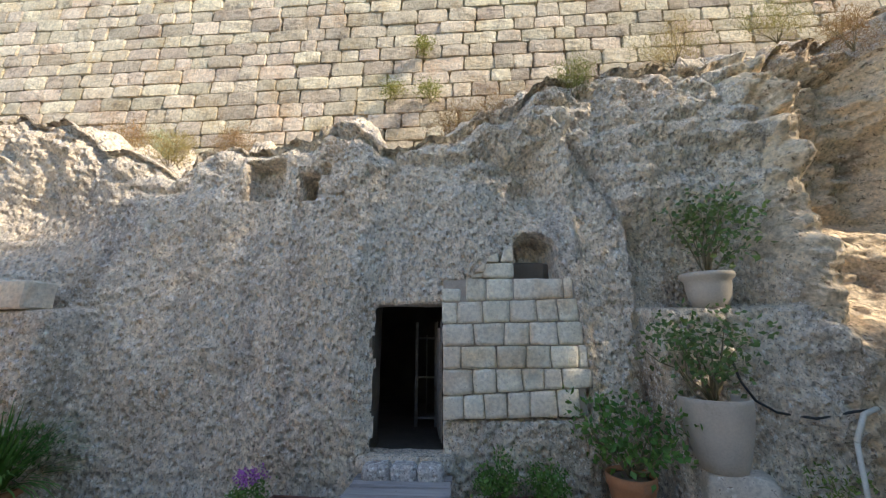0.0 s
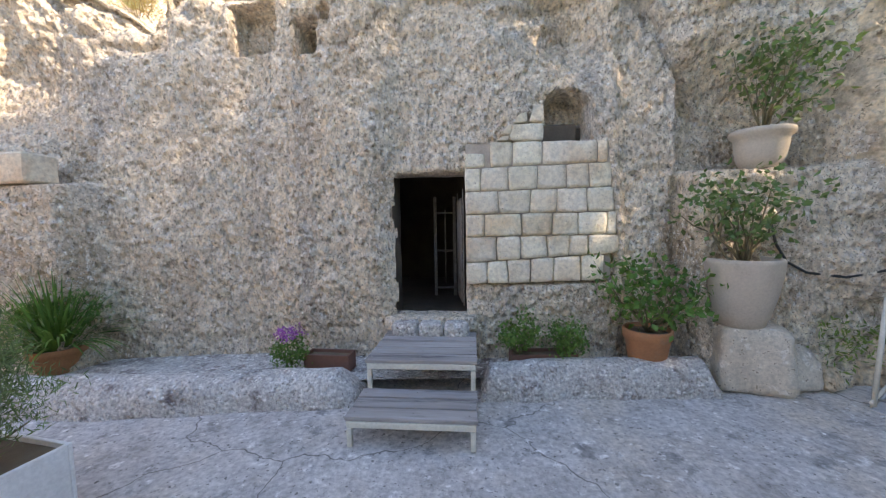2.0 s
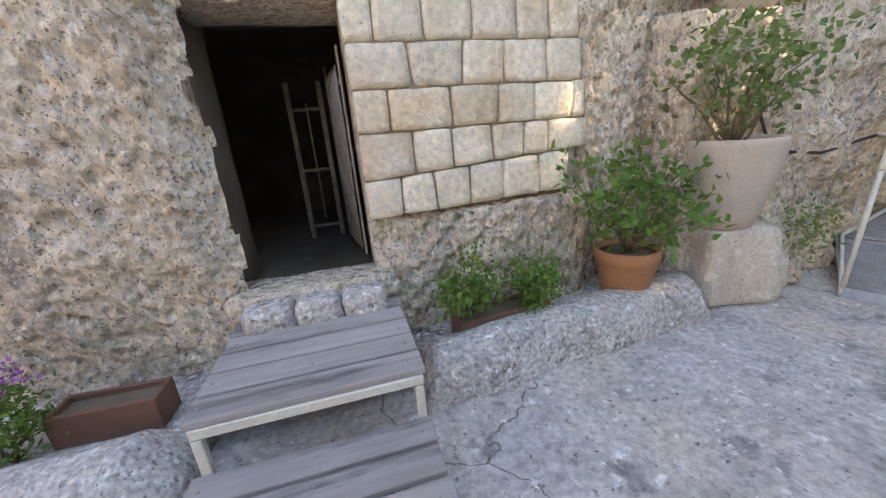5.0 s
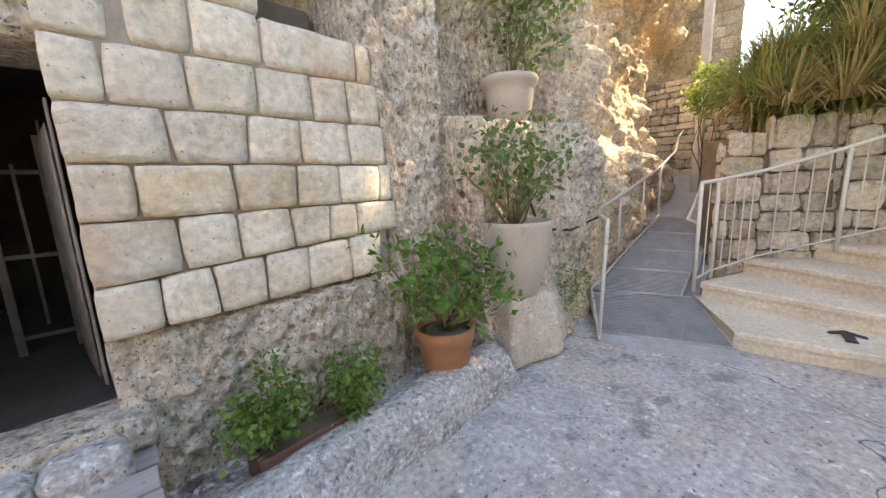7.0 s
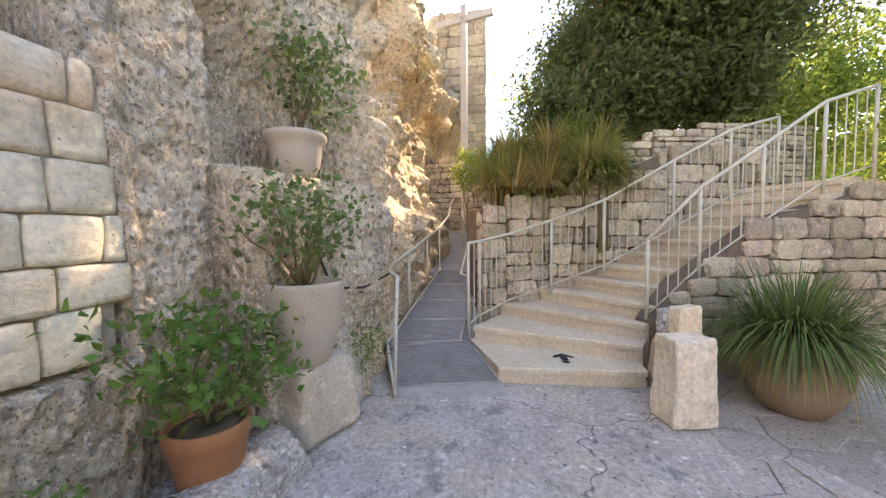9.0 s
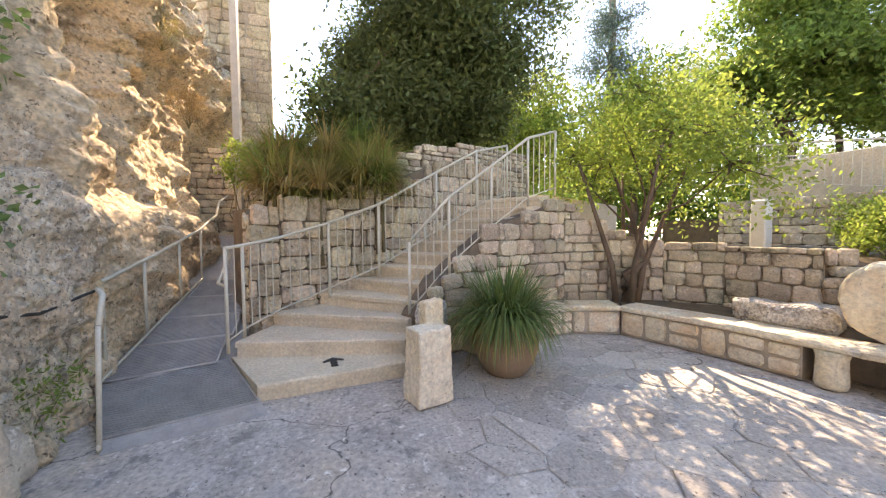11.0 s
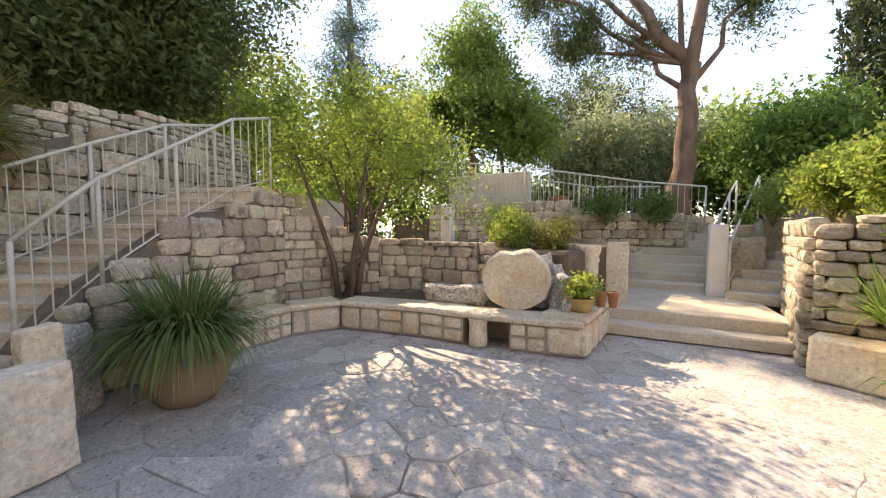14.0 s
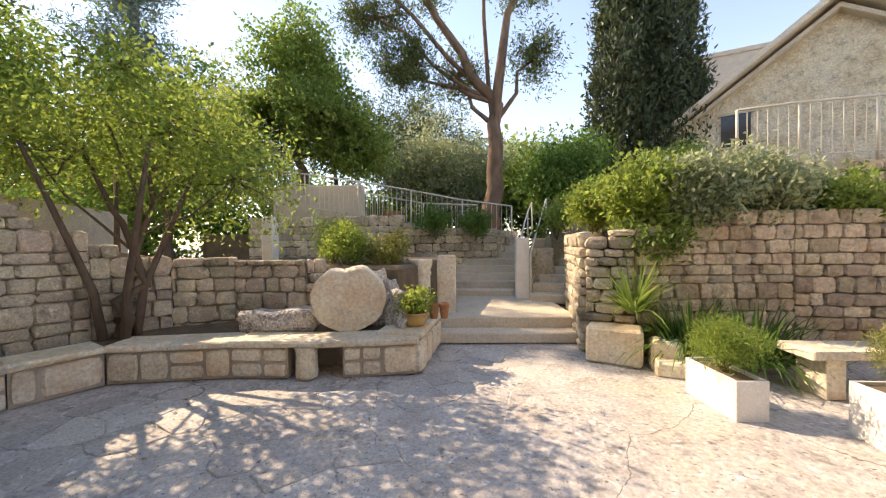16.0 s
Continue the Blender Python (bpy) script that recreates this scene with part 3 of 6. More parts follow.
def chamber():
    """The room behind the doorway, its shade put into the dark wall colour."""
    room = thing("tomb_chamber", "rock-cut chamber with rough plastered walls, indoor shade put into their dark colour", "room", kind="structure")
    x0, x1, y0, y1, z0, z1 = -1.6, 1.5, 0.75, 3.6, 0.36, 2.5
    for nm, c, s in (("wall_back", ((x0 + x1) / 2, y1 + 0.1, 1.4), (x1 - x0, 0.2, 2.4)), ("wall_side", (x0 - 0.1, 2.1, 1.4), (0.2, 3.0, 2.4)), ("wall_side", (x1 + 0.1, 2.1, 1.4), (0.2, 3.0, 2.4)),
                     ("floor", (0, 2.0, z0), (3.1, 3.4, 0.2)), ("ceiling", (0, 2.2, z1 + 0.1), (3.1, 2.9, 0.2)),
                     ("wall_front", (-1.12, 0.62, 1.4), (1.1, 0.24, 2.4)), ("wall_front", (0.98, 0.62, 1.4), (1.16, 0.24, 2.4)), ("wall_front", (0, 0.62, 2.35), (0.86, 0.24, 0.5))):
        boxed(nm, c, s, CHAMBER_SHADE, room, bev=0.02)
    # The filler behind the left jamb is added to block a bright gap.
    for nm, c, s in (("door_jamb", (-0.5, 0.2, 1.35), (0.16, 0.16, 1.6)), ("door_jamb", (0.45, 0.39, 1.35), (0.16, 0.42, 1.6)), ("jamb_core", (-0.6, 0.52, 1.35), (0.34, 0.5, 1.7)), ("lintel", (0, 0.42, 2.19), (0.95, 0.5, 0.2)), ("sill", (0, 0.15, 0.54), (0.95, 0.32, 0.14))):
        bm = bmesh.new()
        box(bm, c, s, 0, 0.02)
        bmesh.ops.subdivide_edges(bm, edges=bm.edges[:], cuts=5, use_grid_fill=True)
        for v in bm.verts:
            v.co += Vector((0.018, 0.012, 0.018)) * noise.noise(v.co * 5)
        part(nm, bm, CHAMBER_SHADE if nm == "jamb_core" else ROCK, room, smooth=True)


chamber()


def sill_stones():
    for i, (x, w) in enumerate(((-0.24, 0.26), (0.02, 0.24), (0.27, 0.24))):
        bm = bmesh.new()
        box(bm, (x, 0.02, 0.5), (w, 0.34, 0.18), 0, 0.03)
        bmesh.ops.subdivide_edges(bm, edges=bm.edges[:], cuts=3, use_grid_fill=True)
        for v in bm.verts:
            v.co += Vector((0.02, 0.02, 0.02)) * noise.noise(v.co * 6)
        tagged(part("threshold_stone", bm, KERB, None, smooth=True), "worn pale threshold stone below the dark doorway", "stone", "threshold stones")


sill_stones()


def kerb(name, pts, top, seed):
    """The rock-cut channel kerb: a rounded ridge along plan points (front foot y, back y)."""
    n, k = 90, 14
    V = []
    xs = np.linspace(pts[0][0], pts[-1][0], n)
    yf = np.interp(xs, [p[0] for p in pts], [p[1] for p in pts])
    for i, x in enumerate(xs):
        end = min(1.0, 0.35 + min(i, n - 1 - i) / 6.0)
        for j in range(k):
            t = j / (k - 1)
            a = math.pi * t
            y = yf[i] + 0.17 - 0.19 * math.cos(a) * (1.05 - 0.12 * math.sin(a))
            z = top * min(1, math.sin(a) ** 0.55 * 1.0) * end - 0.02
            V.append((x, y, z))
    V = np.array(V)
    V[:, 2] += 0.02 * fbm(V[:, 0], V[:, 1], V[:, 2], 3.0, 3, seed) * (V[:, 2] > 0.05)
    V[:, 1] += 0.03 * fbm(V[:, 0], V[:, 1], V[:, 2], 2.2, 4, seed + 4)
    F = grid_faces(n, k).tolist()
    F += [list(range(k)), list(range((n - 1) * k, n * k))[::-1]]
    ob = raw(name, V.tolist(), F, KERB, None, smooth=True)
    return tagged(ob, "worn rock-cut limestone channel kerb with dark weathering", "kerb", "channel kerbs", "structure")


kerb("channel_kerb", [(-4.8, -1.25), (-3.0, -1.0), (-1.9, -0.86), (-0.56, -0.66)], 0.31, 1)
kerb("channel_kerb", [(0.5, -0.5), (1.25, -0.43), (2.6, -0.32)], 0.31, 2)
boxed_floor = raw("channel_floor", [(-4.8, -0.9, 0.13), (-0.5, -0.4, 0.13), (2.6, -0.15, 0.13), (2.6, 0.35, 0.15), (-4.8, 0.3, 0.15)], [(0, 1, 2, 3, 4)], KERB)
tagged(boxed_floor, "dusty pale floor of the rock-cut channel", "ground", kind="structure")


# ---------------- ashlar patch in the rock ----------------
def ashlar_block(wall, x0, x1, x2, x3, z0, z1, z2, z3, seed):
    """One hewn block with four free corners: bottom left, bottom right, top right, top left."""
    bm = bmesh.new()
    bmesh.ops.create_cube(bm, size=1.0)
    bmesh.ops.subdivide_edges(bm, edges=bm.edges[:], cuts=5, use_grid_fill=True)
    off = Vector((seed * 2.3, seed * 7.1, seed))
    for v in bm.verts:
        k = sum(abs(2 * c) ** 16 for c in v.co) ** (-1 / 16)
        p = v.co * k
        a, c = p.x + 0.5, p.z + 0.5
        x = (x0 * (1 - a) + x1 * a) * (1 - c) + (x3 * (1 - a) + x2 * a) * c
        z = (z0 * (1 - a) + z1 * a) * (1 - c) + (z3 * (1 - a) + z2 * a) * c
        y = 0.055 + 0.085 * (x - 0.36) + 0.03 * (z - 1) + 0.08 + p.y * 0.16
        q = Vector((x, y, z))
        w = noise.noise_vector(q * 7 + off)
        v.co = q + Vector((w.x * 0.007, w.y * 0.011 + noise.noise(q * 22 + off) * 0.005, w.z * 0.007))
    part("block", bm, ASHLAR, wall, smooth=True)


def ashlar():
    wall = thing("ashlar_wall", "squared pale limestone blocks patching the rock beside the doorway", "wall", kind="structure")
    # per course: joints along its foot, bed heights at foot and head (at x = 0.4 and per metre)
    beds = [(0.935, 0.012), (1.155, 0.05), (1.415, 0.003), (1.642, 0.006), (1.87, 0.02), (2.1, 0.03), (2.36, 0.005)]
    joints = [[0.37, 0.58, 0.79, 1.02, 1.25, 1.53, 1.76], [0.37, 0.68, 0.92, 1.19, 1.41, 1.6, 1.91], [0.37, 0.56, 0.93, 1.24, 1.5, 1.79, 1.88],
              [0.365, 0.7, 1.02, 1.29, 1.59, 1.86], [0.36, 0.525, 0.8, 1.09, 1.38, 1.61, 1.83], [0.62, 0.84, 1.14, 1.69, 1.79]]
    r = np.random.default_rng(9)
    g, seed = 0.0035, 0
    for (za, sa), (zb, sb), js in zip(beds, beds[1:], joints):
        lean = r.normal(0, 0.005, len(js))
        lean[0] = lean[-1] = 0.0
        for i in range(len(js) - 1):
            xa, xb = js[i] + g, js[i + 1] - g
            seed += 1
            lo, hi = (lambda x: za + sa * (x - 0.4) + g), (lambda x: zb + sb * (x - 0.4) - g)
            ashlar_block(wall, xa - lean[i], xb - lean[i + 1], xb + lean[i + 1], xa + lean[i], lo(xa), lo(xb), hi(xb), hi(xa), seed)
    for q in ((0.365, 0.56, 0.57, 0.36, 2.105, 2.11, 2.24, 2.25), (0.8, 1.155, 1.155, 0.84, 2.37, 2.37, 2.54, 2.53), (0.69, 0.79, 0.83, 0.75, 2.37, 2.37, 2.42, 2.42), (0.72, 0.83, 0.84, 0.8, 2.43, 2.43, 2.53, 2.52), (0.86, 1.0, 0.98, 0.9, 2.545, 2.55, 2.65, 2.62), (1.01, 1.16, 1.15, 1.06, 2.55, 2.55, 2.72, 2.69)):
        seed += 1
        ashlar_block(wall, *q, seed)
    bm = bmesh.new()
    box(bm, (1.1, 0.272, 1.65), (1.46, 0.2, 1.38), 0.085)
    part("mortar_bed", bm, MORTAR, wall)
    return wall


# ---------------- built wall above the rock ----------------
def upper_wall():
    wall = thing("upper_wall", "sunlit wall of rough squared limestone blocks above the rock", "wall", kind="structure")
    boxed("core", (0.5, 2.3, 7.1), (22, 0.5, 7.0), MORTAR, wall)
    kit = stone_kit("wall_block", WALLSTONE, 12, 0.075, 0.07, 7)
    r = np.random.default_rng(3)
    verts, faces, n = [], [], 0
    for (cx, cz, w, h) in courses(21.0, 6.4, 0.285, 0.52, r, 0.1):
        x, z = cx - 10.2, cz + 3.95
        m = Matrix.Translation((x, 2.0, z)) @ Matrix.Rotation(r.normal(0, 0.02), 4, "Z") @ Matrix.Rotation(r.normal(0, 0.02), 4, "X") @ Matrix.Diagonal((w - 0.002, 0.2 + 0.05 * r.random(), h - 0.002, 1))
        if -5.5 < x < 4.2 and z < 7.4 and n < 300:
            piece("block", kit[int(r.integers(10))], wall, m)
            n += 1
        else:
            me = kit[int(r.integers(10))]
            o = len(verts)
            verts += [tuple(m @ v.co) for v in me.vertices]
            faces += [tuple(o + i for i in p.vertices) for p in me.polygons]
    ob = raw("far_blocks", verts, faces, WALLSTONE, wall)
    ob["kind"] = "stuff"


# ---------------- wooden steps ----------------
def wooden_platform(label, w, d, h, planks, at):
    p = thing("wooden_step", label, "wooden step", "wooden steps at the doorway", at=at)
    t = 0.03
    bm = bmesh.new()
    for y in (-d / 2 + 0.02, d / 2 - 0.02):
        box(bm, (0, y, h - t - 0.025), (w - 0.02, 0.035, 0.045), 0, 0.004)
    for x in (-w / 2 + 0.03, w / 2 - 0.03):
        box(bm, (x, 0, h - t - 0.027), (0.034, d - 0.08, 0.04), 0, 0.004)
    part("frame", bm, PAINT, p, "cream-painted steel frame")
    for x in (-w / 2 + 0.03, w / 2 - 0.03):
        for y in (-d / 2 + 0.02, d / 2 - 0.02):
            boxed("leg", (x, y, (h - t - 0.05) / 2), (0.038, 0.038, h - t - 0.052), PAINT, p, bev=0.004)
    pw = d / planks
    for i in range(planks):
        bm = bmesh.new()
        box(bm, (0, -d / 2 + pw * (i + 0.5), h - t / 2), (w + rng.uniform(-0.01, 0.015), pw - 0.02, t), rng.normal(0, 0.003), 0.004)
        for v in bm.verts:
            v.co.z += 0.003 * noise.noise(Vector((v.co.x * 2, v.co.y * 9, i)))
        pk = part("plank", bm, WOOD, p)
        for x in (-w / 2 + 0.05, 0.0, w / 2 - 0.05):
            bm = bmesh.new()
            bmesh.ops.create_cone(bm, cap_ends=True, segments=8, radius1=0.007, radius2=0.006, depth=0.004, matrix=Matrix.Translation((x + rng.normal(0, 0.01), -d / 2 + pw * (i + 0.5) + rng.normal(0, 0.015), h + 0.003)))
            part("screw", bm, IRON, pk)
    return p


wooden_platform("low weathered grey wooden step on a cream steel frame", 0.93, 0.46, 0.222, 3, (0.0, -0.98, 0.0))
wooden_platform("higher weathered grey wooden step on a cream steel frame", 0.91, 0.80, 0.46, 5, (0.01, -0.36, 0.0))


# ---------------- iron gate in the doorway ----------------
def gate():
    gt = thing("iron_gate", "open dark iron bar gate standing inside the doorway", "gate", at=(0.335, 0.42, 0.62), rz=98)
    for x in (0.01, 0.66):
        boxed("stile", (x, 0, 0.66), (0.035, 0.012, 1.3), IRON, gt, bev=0.003)
    for z in (0.06, 0.62, 1.12):
        boxed("rail", (0.335, 0, z), (0.62, 0.012, 0.03), IRON, gt, bev=0.003)
    for i in range(9):
        bm = bmesh.new()
        x = 0.08 + i * 0.062
        tube(bm, [(x, 0.012, 0.03), (x, 0.012, 1.17), (x, 0.012, 1.22)], [0.008, 0.008, 0.002], 6)
        part("bar", bm, IRON, gt)
    g2 = thing("iron_gate", "narrow dark iron gate leaf standing deeper inside the doorway", "gate", at=(-0.13, 1.82, 0.46))
    for x in (0.0, 0.29):
        boxed("stile", (x, 0, 0.74), (0.045, 0.02, 1.48), IRON, g2, bev=0.003)
    for z in (0.12, 0.68, 1.24):
        boxed("rail", (0.145, 0, z), (0.25, 0.015, 0.03), IRON, g2, bev=0.003)
    boxed("bar", (0.15, 0, 0.74), (0.018, 0.014, 1.1), IRON, g2, bev=0.002)


gate()


# ---------------- winding stone stair ----------------
RT = [(4.54, -2.76), (4.78, -2.78), (4.97, -2.86), (5.1, -3.0), (5.22, -3.2)] + [(5.22 + 0.125 * i, -3.2 - 0.28 * i) for i in range(1, 9)]
LT = [(4.25, -1.34), (5.08, -0.92), (5.8, -1.15), (6.15, -1.7), (6.32, -2.15)] + [(6.32 + 0.125 * i, -2.15 - 0.31 * i) for i in range(1, 9)]
SZ = [0.18 * (i + 1) for i in range(13)]


def stone_stair():
    st = thing("stone_stair", "winding stair of worn pale limestone steps", "stair", kind="structure")
    for i in range(12):
        n = 9
        z = SZ[i]
        V = []
        a, b = Vector((*RT[i], 0)), Vector((*LT[i], 0))
        c, d = Vector((*RT[i + 1], 0)), Vector((*LT[i + 1], 0))
        away = ((c + d) / 2 - (a + b) / 2).normalized() * 0.12
        if i == 0:
            d = Vector((5.15, -0.8, 0))
        c, d = c + away, d + away
        bm = bmesh.new()
        lo = 0.0 if i < 6 else SZ[i] - 0.5
        rows = []
        for k in range(n):
            t = k / (n - 1)
            f, g2 = a.lerp(b, t), c.lerp(d, t)
            w = Vector((rng.normal(0, 0.006), rng.normal(0, 0.006), 0)) - away * 0.26
            rows.append([bm.verts.new((f.x, f.y, lo)), bm.verts.new((f.x, f.y, z - 0.062)), bm.verts.new((f.x + w.x, f.y + w.y, z - 0.058)),
                         bm.verts.new((f.x + w.x, f.y + w.y, z - 0.014 + rng.normal(0, 0.003))), bm.verts.new((f.x + w.x + away.x * 0.12, f.y + w.y + away.y * 0.12, z + rng.normal(0, 0.003))),
                         bm.verts.new((g2.x, g2.y, z)), bm.verts.new((g2.x, g2.y, lo))])
        cut = [0, 3, 6, 8] if i % 2 else [0, 2, 5, 8]
        for p, q in zip(cut, cut[1:]):
            for u, w2 in zip(rows[p:q], rows[p + 1:q + 1]):
                for k in range(7):
                    bm.faces.new((u[k], w2[k], w2[(k + 1) % 7], u[(k + 1) % 7]))
        bm.faces.new(rows[0])
        bm.faces.new(rows[-1][::-1])
        bmesh.ops.recalc_face_normals(bm, faces=bm.faces)
        part("step", bm, STEP, st)
    return st


stone_stair()
boxed_top = raw("stair_landing", [(6.2, -5.3, 0), (7.3, -4.7, 0), (9.5, -6.5, 0), (8.5, -8.5, 0), (6.2, -5.3, 2.2), (7.3, -4.7, 2.2), (9.5, -6.5, 2.2), (8.5, -8.5, 2.2)], [(4, 5, 6, 7), (0, 1, 5, 4), (1, 2, 6, 5), (2, 3, 7, 6), (3, 0, 4, 7)], STEP)
tagged(boxed_top, "pale stone landing at the head of the winding stair", "landing", kind="structure")


def arrow():
    bm = bmesh.new()
    shape = [(-0.035, -0.02), (0.035, -0.02), (0.035, 0.09), (0.11, 0.05), (0.11, 0.1), (0, 0.19), (-0.11, 0.1), (-0.11, 0.05), (-0.035, 0.09)]
    m = Matrix.Translation((4.62, -2.0, 0.186)) @ Matrix.Rotation(radians(-80), 4, "Z")
    for part_shape in (shape, [(-0.035, -0.09), (0.035, -0.09), (0.035, -0.045), (-0.035, -0.045)]):
        lo = [bm.verts.new(m @ Vector((x, y, 0))) for x, y in part_shape]
        hi = [bm.verts.new(m @ Vector((x, y, 0.003))) for x, y in part_shape]
        bm.faces.new(hi)
        for k in range(len(lo)):
            bm.faces.new((lo[k], lo[(k + 1) % len(lo)], hi[(k + 1) % len(lo)], hi[k]))
    tagged(part("arrow_mark", bm, BLACK), "black painted arrow on the lowest stair tread", "marking")


arrow()


# ---------------- railings ----------------
def railing(label, line, tops, feet, posts, step=0.11, low=0.1, drop=None, r=0.02, material=None, name="railing"):
    """A steel railing: plan points with top and foot heights; posts at the given point numbers."""
    material = material or PAINT
    rl = thing(name, label, "railing", "garden railings")
    bm = bmesh.new()
    pts = [(*p, z) for p, z in zip(line, tops)]
    if drop:
        pts = [drop] + pts
    tube(bm, pts, r, 8)
    part("top_rail", bm, material, rl)
    bm = bmesh.new()
    tube(bm, [(*p, z + low) for p, z in zip(line, feet)], r * 0.55, 6)
    part("bottom_rail", bm, material, rl)
    for i in posts:
        bm = bmesh.new()
        tube(bm, [(*line[i], feet[i] - 0.04), (*line[i], tops[i])], r, 8)
        part("post", bm, material, rl)
    if step:
        for i in range(len(line) - 1):
            p, q = Vector((*line[i], 0)), Vector((*line[i + 1], 0))
            n = max(2, int((q - p).length / step))
            for k in range(1, n):
                t = k / n
                c = p.lerp(q, t)
                bm = bmesh.new()
                tube(bm, [(c.x, c.y, feet[i] * (1 - t) + feet[i + 1] * t + low), (c.x, c.y, tops[i] * (1 - t) + tops[i + 1] * t)], 0.0075, 5, cap=False)
                part("baluster", bm, material, rl)
    return rl


railing("cream steel railing along the rubble wall of the winding stair", [(4.98, -0.86), (5.25, -0.95), (5.72, -1.25), (5.98, -1.85), (6.05, -2.55), (6.45, -3.5), (6.8, -4.3), (7.1, -5.0)],
        [1.42, 1.44, 1.52, 1.72, 1.99, 2.55, 3.0, 3.2], [0.3, 0.36, 0.48, 0.7, 0.98, 1.5, 1.95, 2.2], [0, 1, 3, 4, 5, 6, 7])
railing("cream steel railing on the outer side of the winding stair", [(5.05, -2.87), (5.24, -3.42), (5.5, -4.1), (5.8, -4.8), (6.05, -5.4)],
        [1.46, 2.03, 2.5, 3.0, 3.2], [0.52, 1.05, 1.55, 2.0, 2.2], [0, 1, 2, 3, 4])


# ---------------- ramp with steel grating ----------------
def ramp():
    rp = thing("grating_ramp", "grey steel grating ramp with a chequer-plate toe", "ramp", kind="structure")
    quads = [((3.63, -0.47, 0.012), (3.98, -1.5, 0.012), (4.2, -1.38, 0.03), (3.8, -0.38, 0.03), 0), ((3.81, -0.37, 0.035), (4.21, -1.37, 0.035), (4.98, -0.86, 0.2), (4.45, 0.04, 0.2), 1)]
    xs = np.linspace(4.5, 6.85, 5)
    for a, b in zip(xs, xs[1:]):
        za, zb = 0.215 + (a - 4.5) * 0.275, 0.215 + (b - 4.5) * 0.275
        quads.append(((a + 0.01, 0.06, za), (a + 0.35 * (6.85 - a) / 2.35 + 0.02, -0.78, za), (b + 0.35 * (6.85 - b) / 2.35 - 0.02, -0.74, zb), (b - 0.01, 0.08, zb), 1))
    for (a, b, c, d, grate) in quads:
        a, b, c, d = map(Vector, (a, b, c, d))
        if not grate:
            bm = bmesh.new()
            vs = [bm.verts.new(v) for v in (a, b, c, d)] + [bm.verts.new(v - Vector((0, 0, 0.02))) for v in (a, b, c, d)]
            for f in ((0, 1, 2, 3), (0, 4, 5, 1), (1, 5, 6, 2), (2, 6, 7, 3), (3, 7, 4, 0)):
                bm.faces.new([vs[i] for i in f])
            bmesh.ops.recalc_face_normals(bm, faces=bm.faces)
            for i in range(9):
                for j in range(4):
                    p = a.lerp(b, (i + 0.5) / 9).lerp(d.lerp(c, (i + 0.5) / 9), (j + 0.5) / 4)
                    box(bm, p + Vector((0, 0, 0.003)), (0.035, 0.008, 0.004), 0.7 if (i + j) % 2 else -0.7)
            part("toe_plate", bm, STEEL, rp)
            continue
        bm = bmesh.new()
        for (p, q) in ((a, b), (b, c), (c, d), (d, a)):
            tube(bm, [p, q], 0.014, 4)
        part("frame", bm, STEEL, rp)
        n = max(8, int((d - a).length / 0.03))
        bm = bmesh.new()
        for k in range(1, n):
            t = k / n
            p, q = a.lerp(d, t), b.lerp(c, t)
            tube(bm, [p, q], 0.009, 4, cap=False)
        for k in range(1, 7):
            t = k / 7
            tube(bm, [a.lerp(b, t) - Vector((0, 0, 0.01)), d.lerp(c, t) - Vector((0, 0, 0.01))], 0.006, 4, cap=False)
        ob = part("grating", bm, GRATE, rp)
        bm = bmesh.new()
        vs = [bm.verts.new(v - Vector((0, 0, 0.035))) for v in (a, b, c, d)]
        bm.faces.new(vs)
        part("under_plate", bm, GRATE, rp)
    V = [(3.7, -0.45, 0), (4.1, -1.45, 0), (4.95, -0.9, 0), (6.85, -0.78, 0), (6.85, 0.1, 0), (4.45, 0.02, 0)]
    H = [0.0, 0.0, 0.12, 0.78, 0.78, 0.12]
    n = len(V)
    vv = [(x, y, -0.02) for x, y, _ in V] + [(x, y, h) for (x, y, _), h in zip(V, H)]
    raw("base", vv, [tuple(range(n, 2 * n))] + [(i, (i + 1) % n, n + (i + 1) % n, n + i) for i in range(n)], CONCRETE, rp)


ramp()
path = raw("upper_path", [(6.8, 0.6, 0.84), (6.85, -0.8, 0.84), (9.9, -0.7, 1.6), (9.9, 0.9, 1.6), (6.8, 0.6, -0.1), (6.85, -0.8, -0.1)], [(0, 1, 2, 3), (4, 5, 1, 0)], PAVER)
tagged(path, "grey stone path rising behind the ramp", "path", kind="structure")


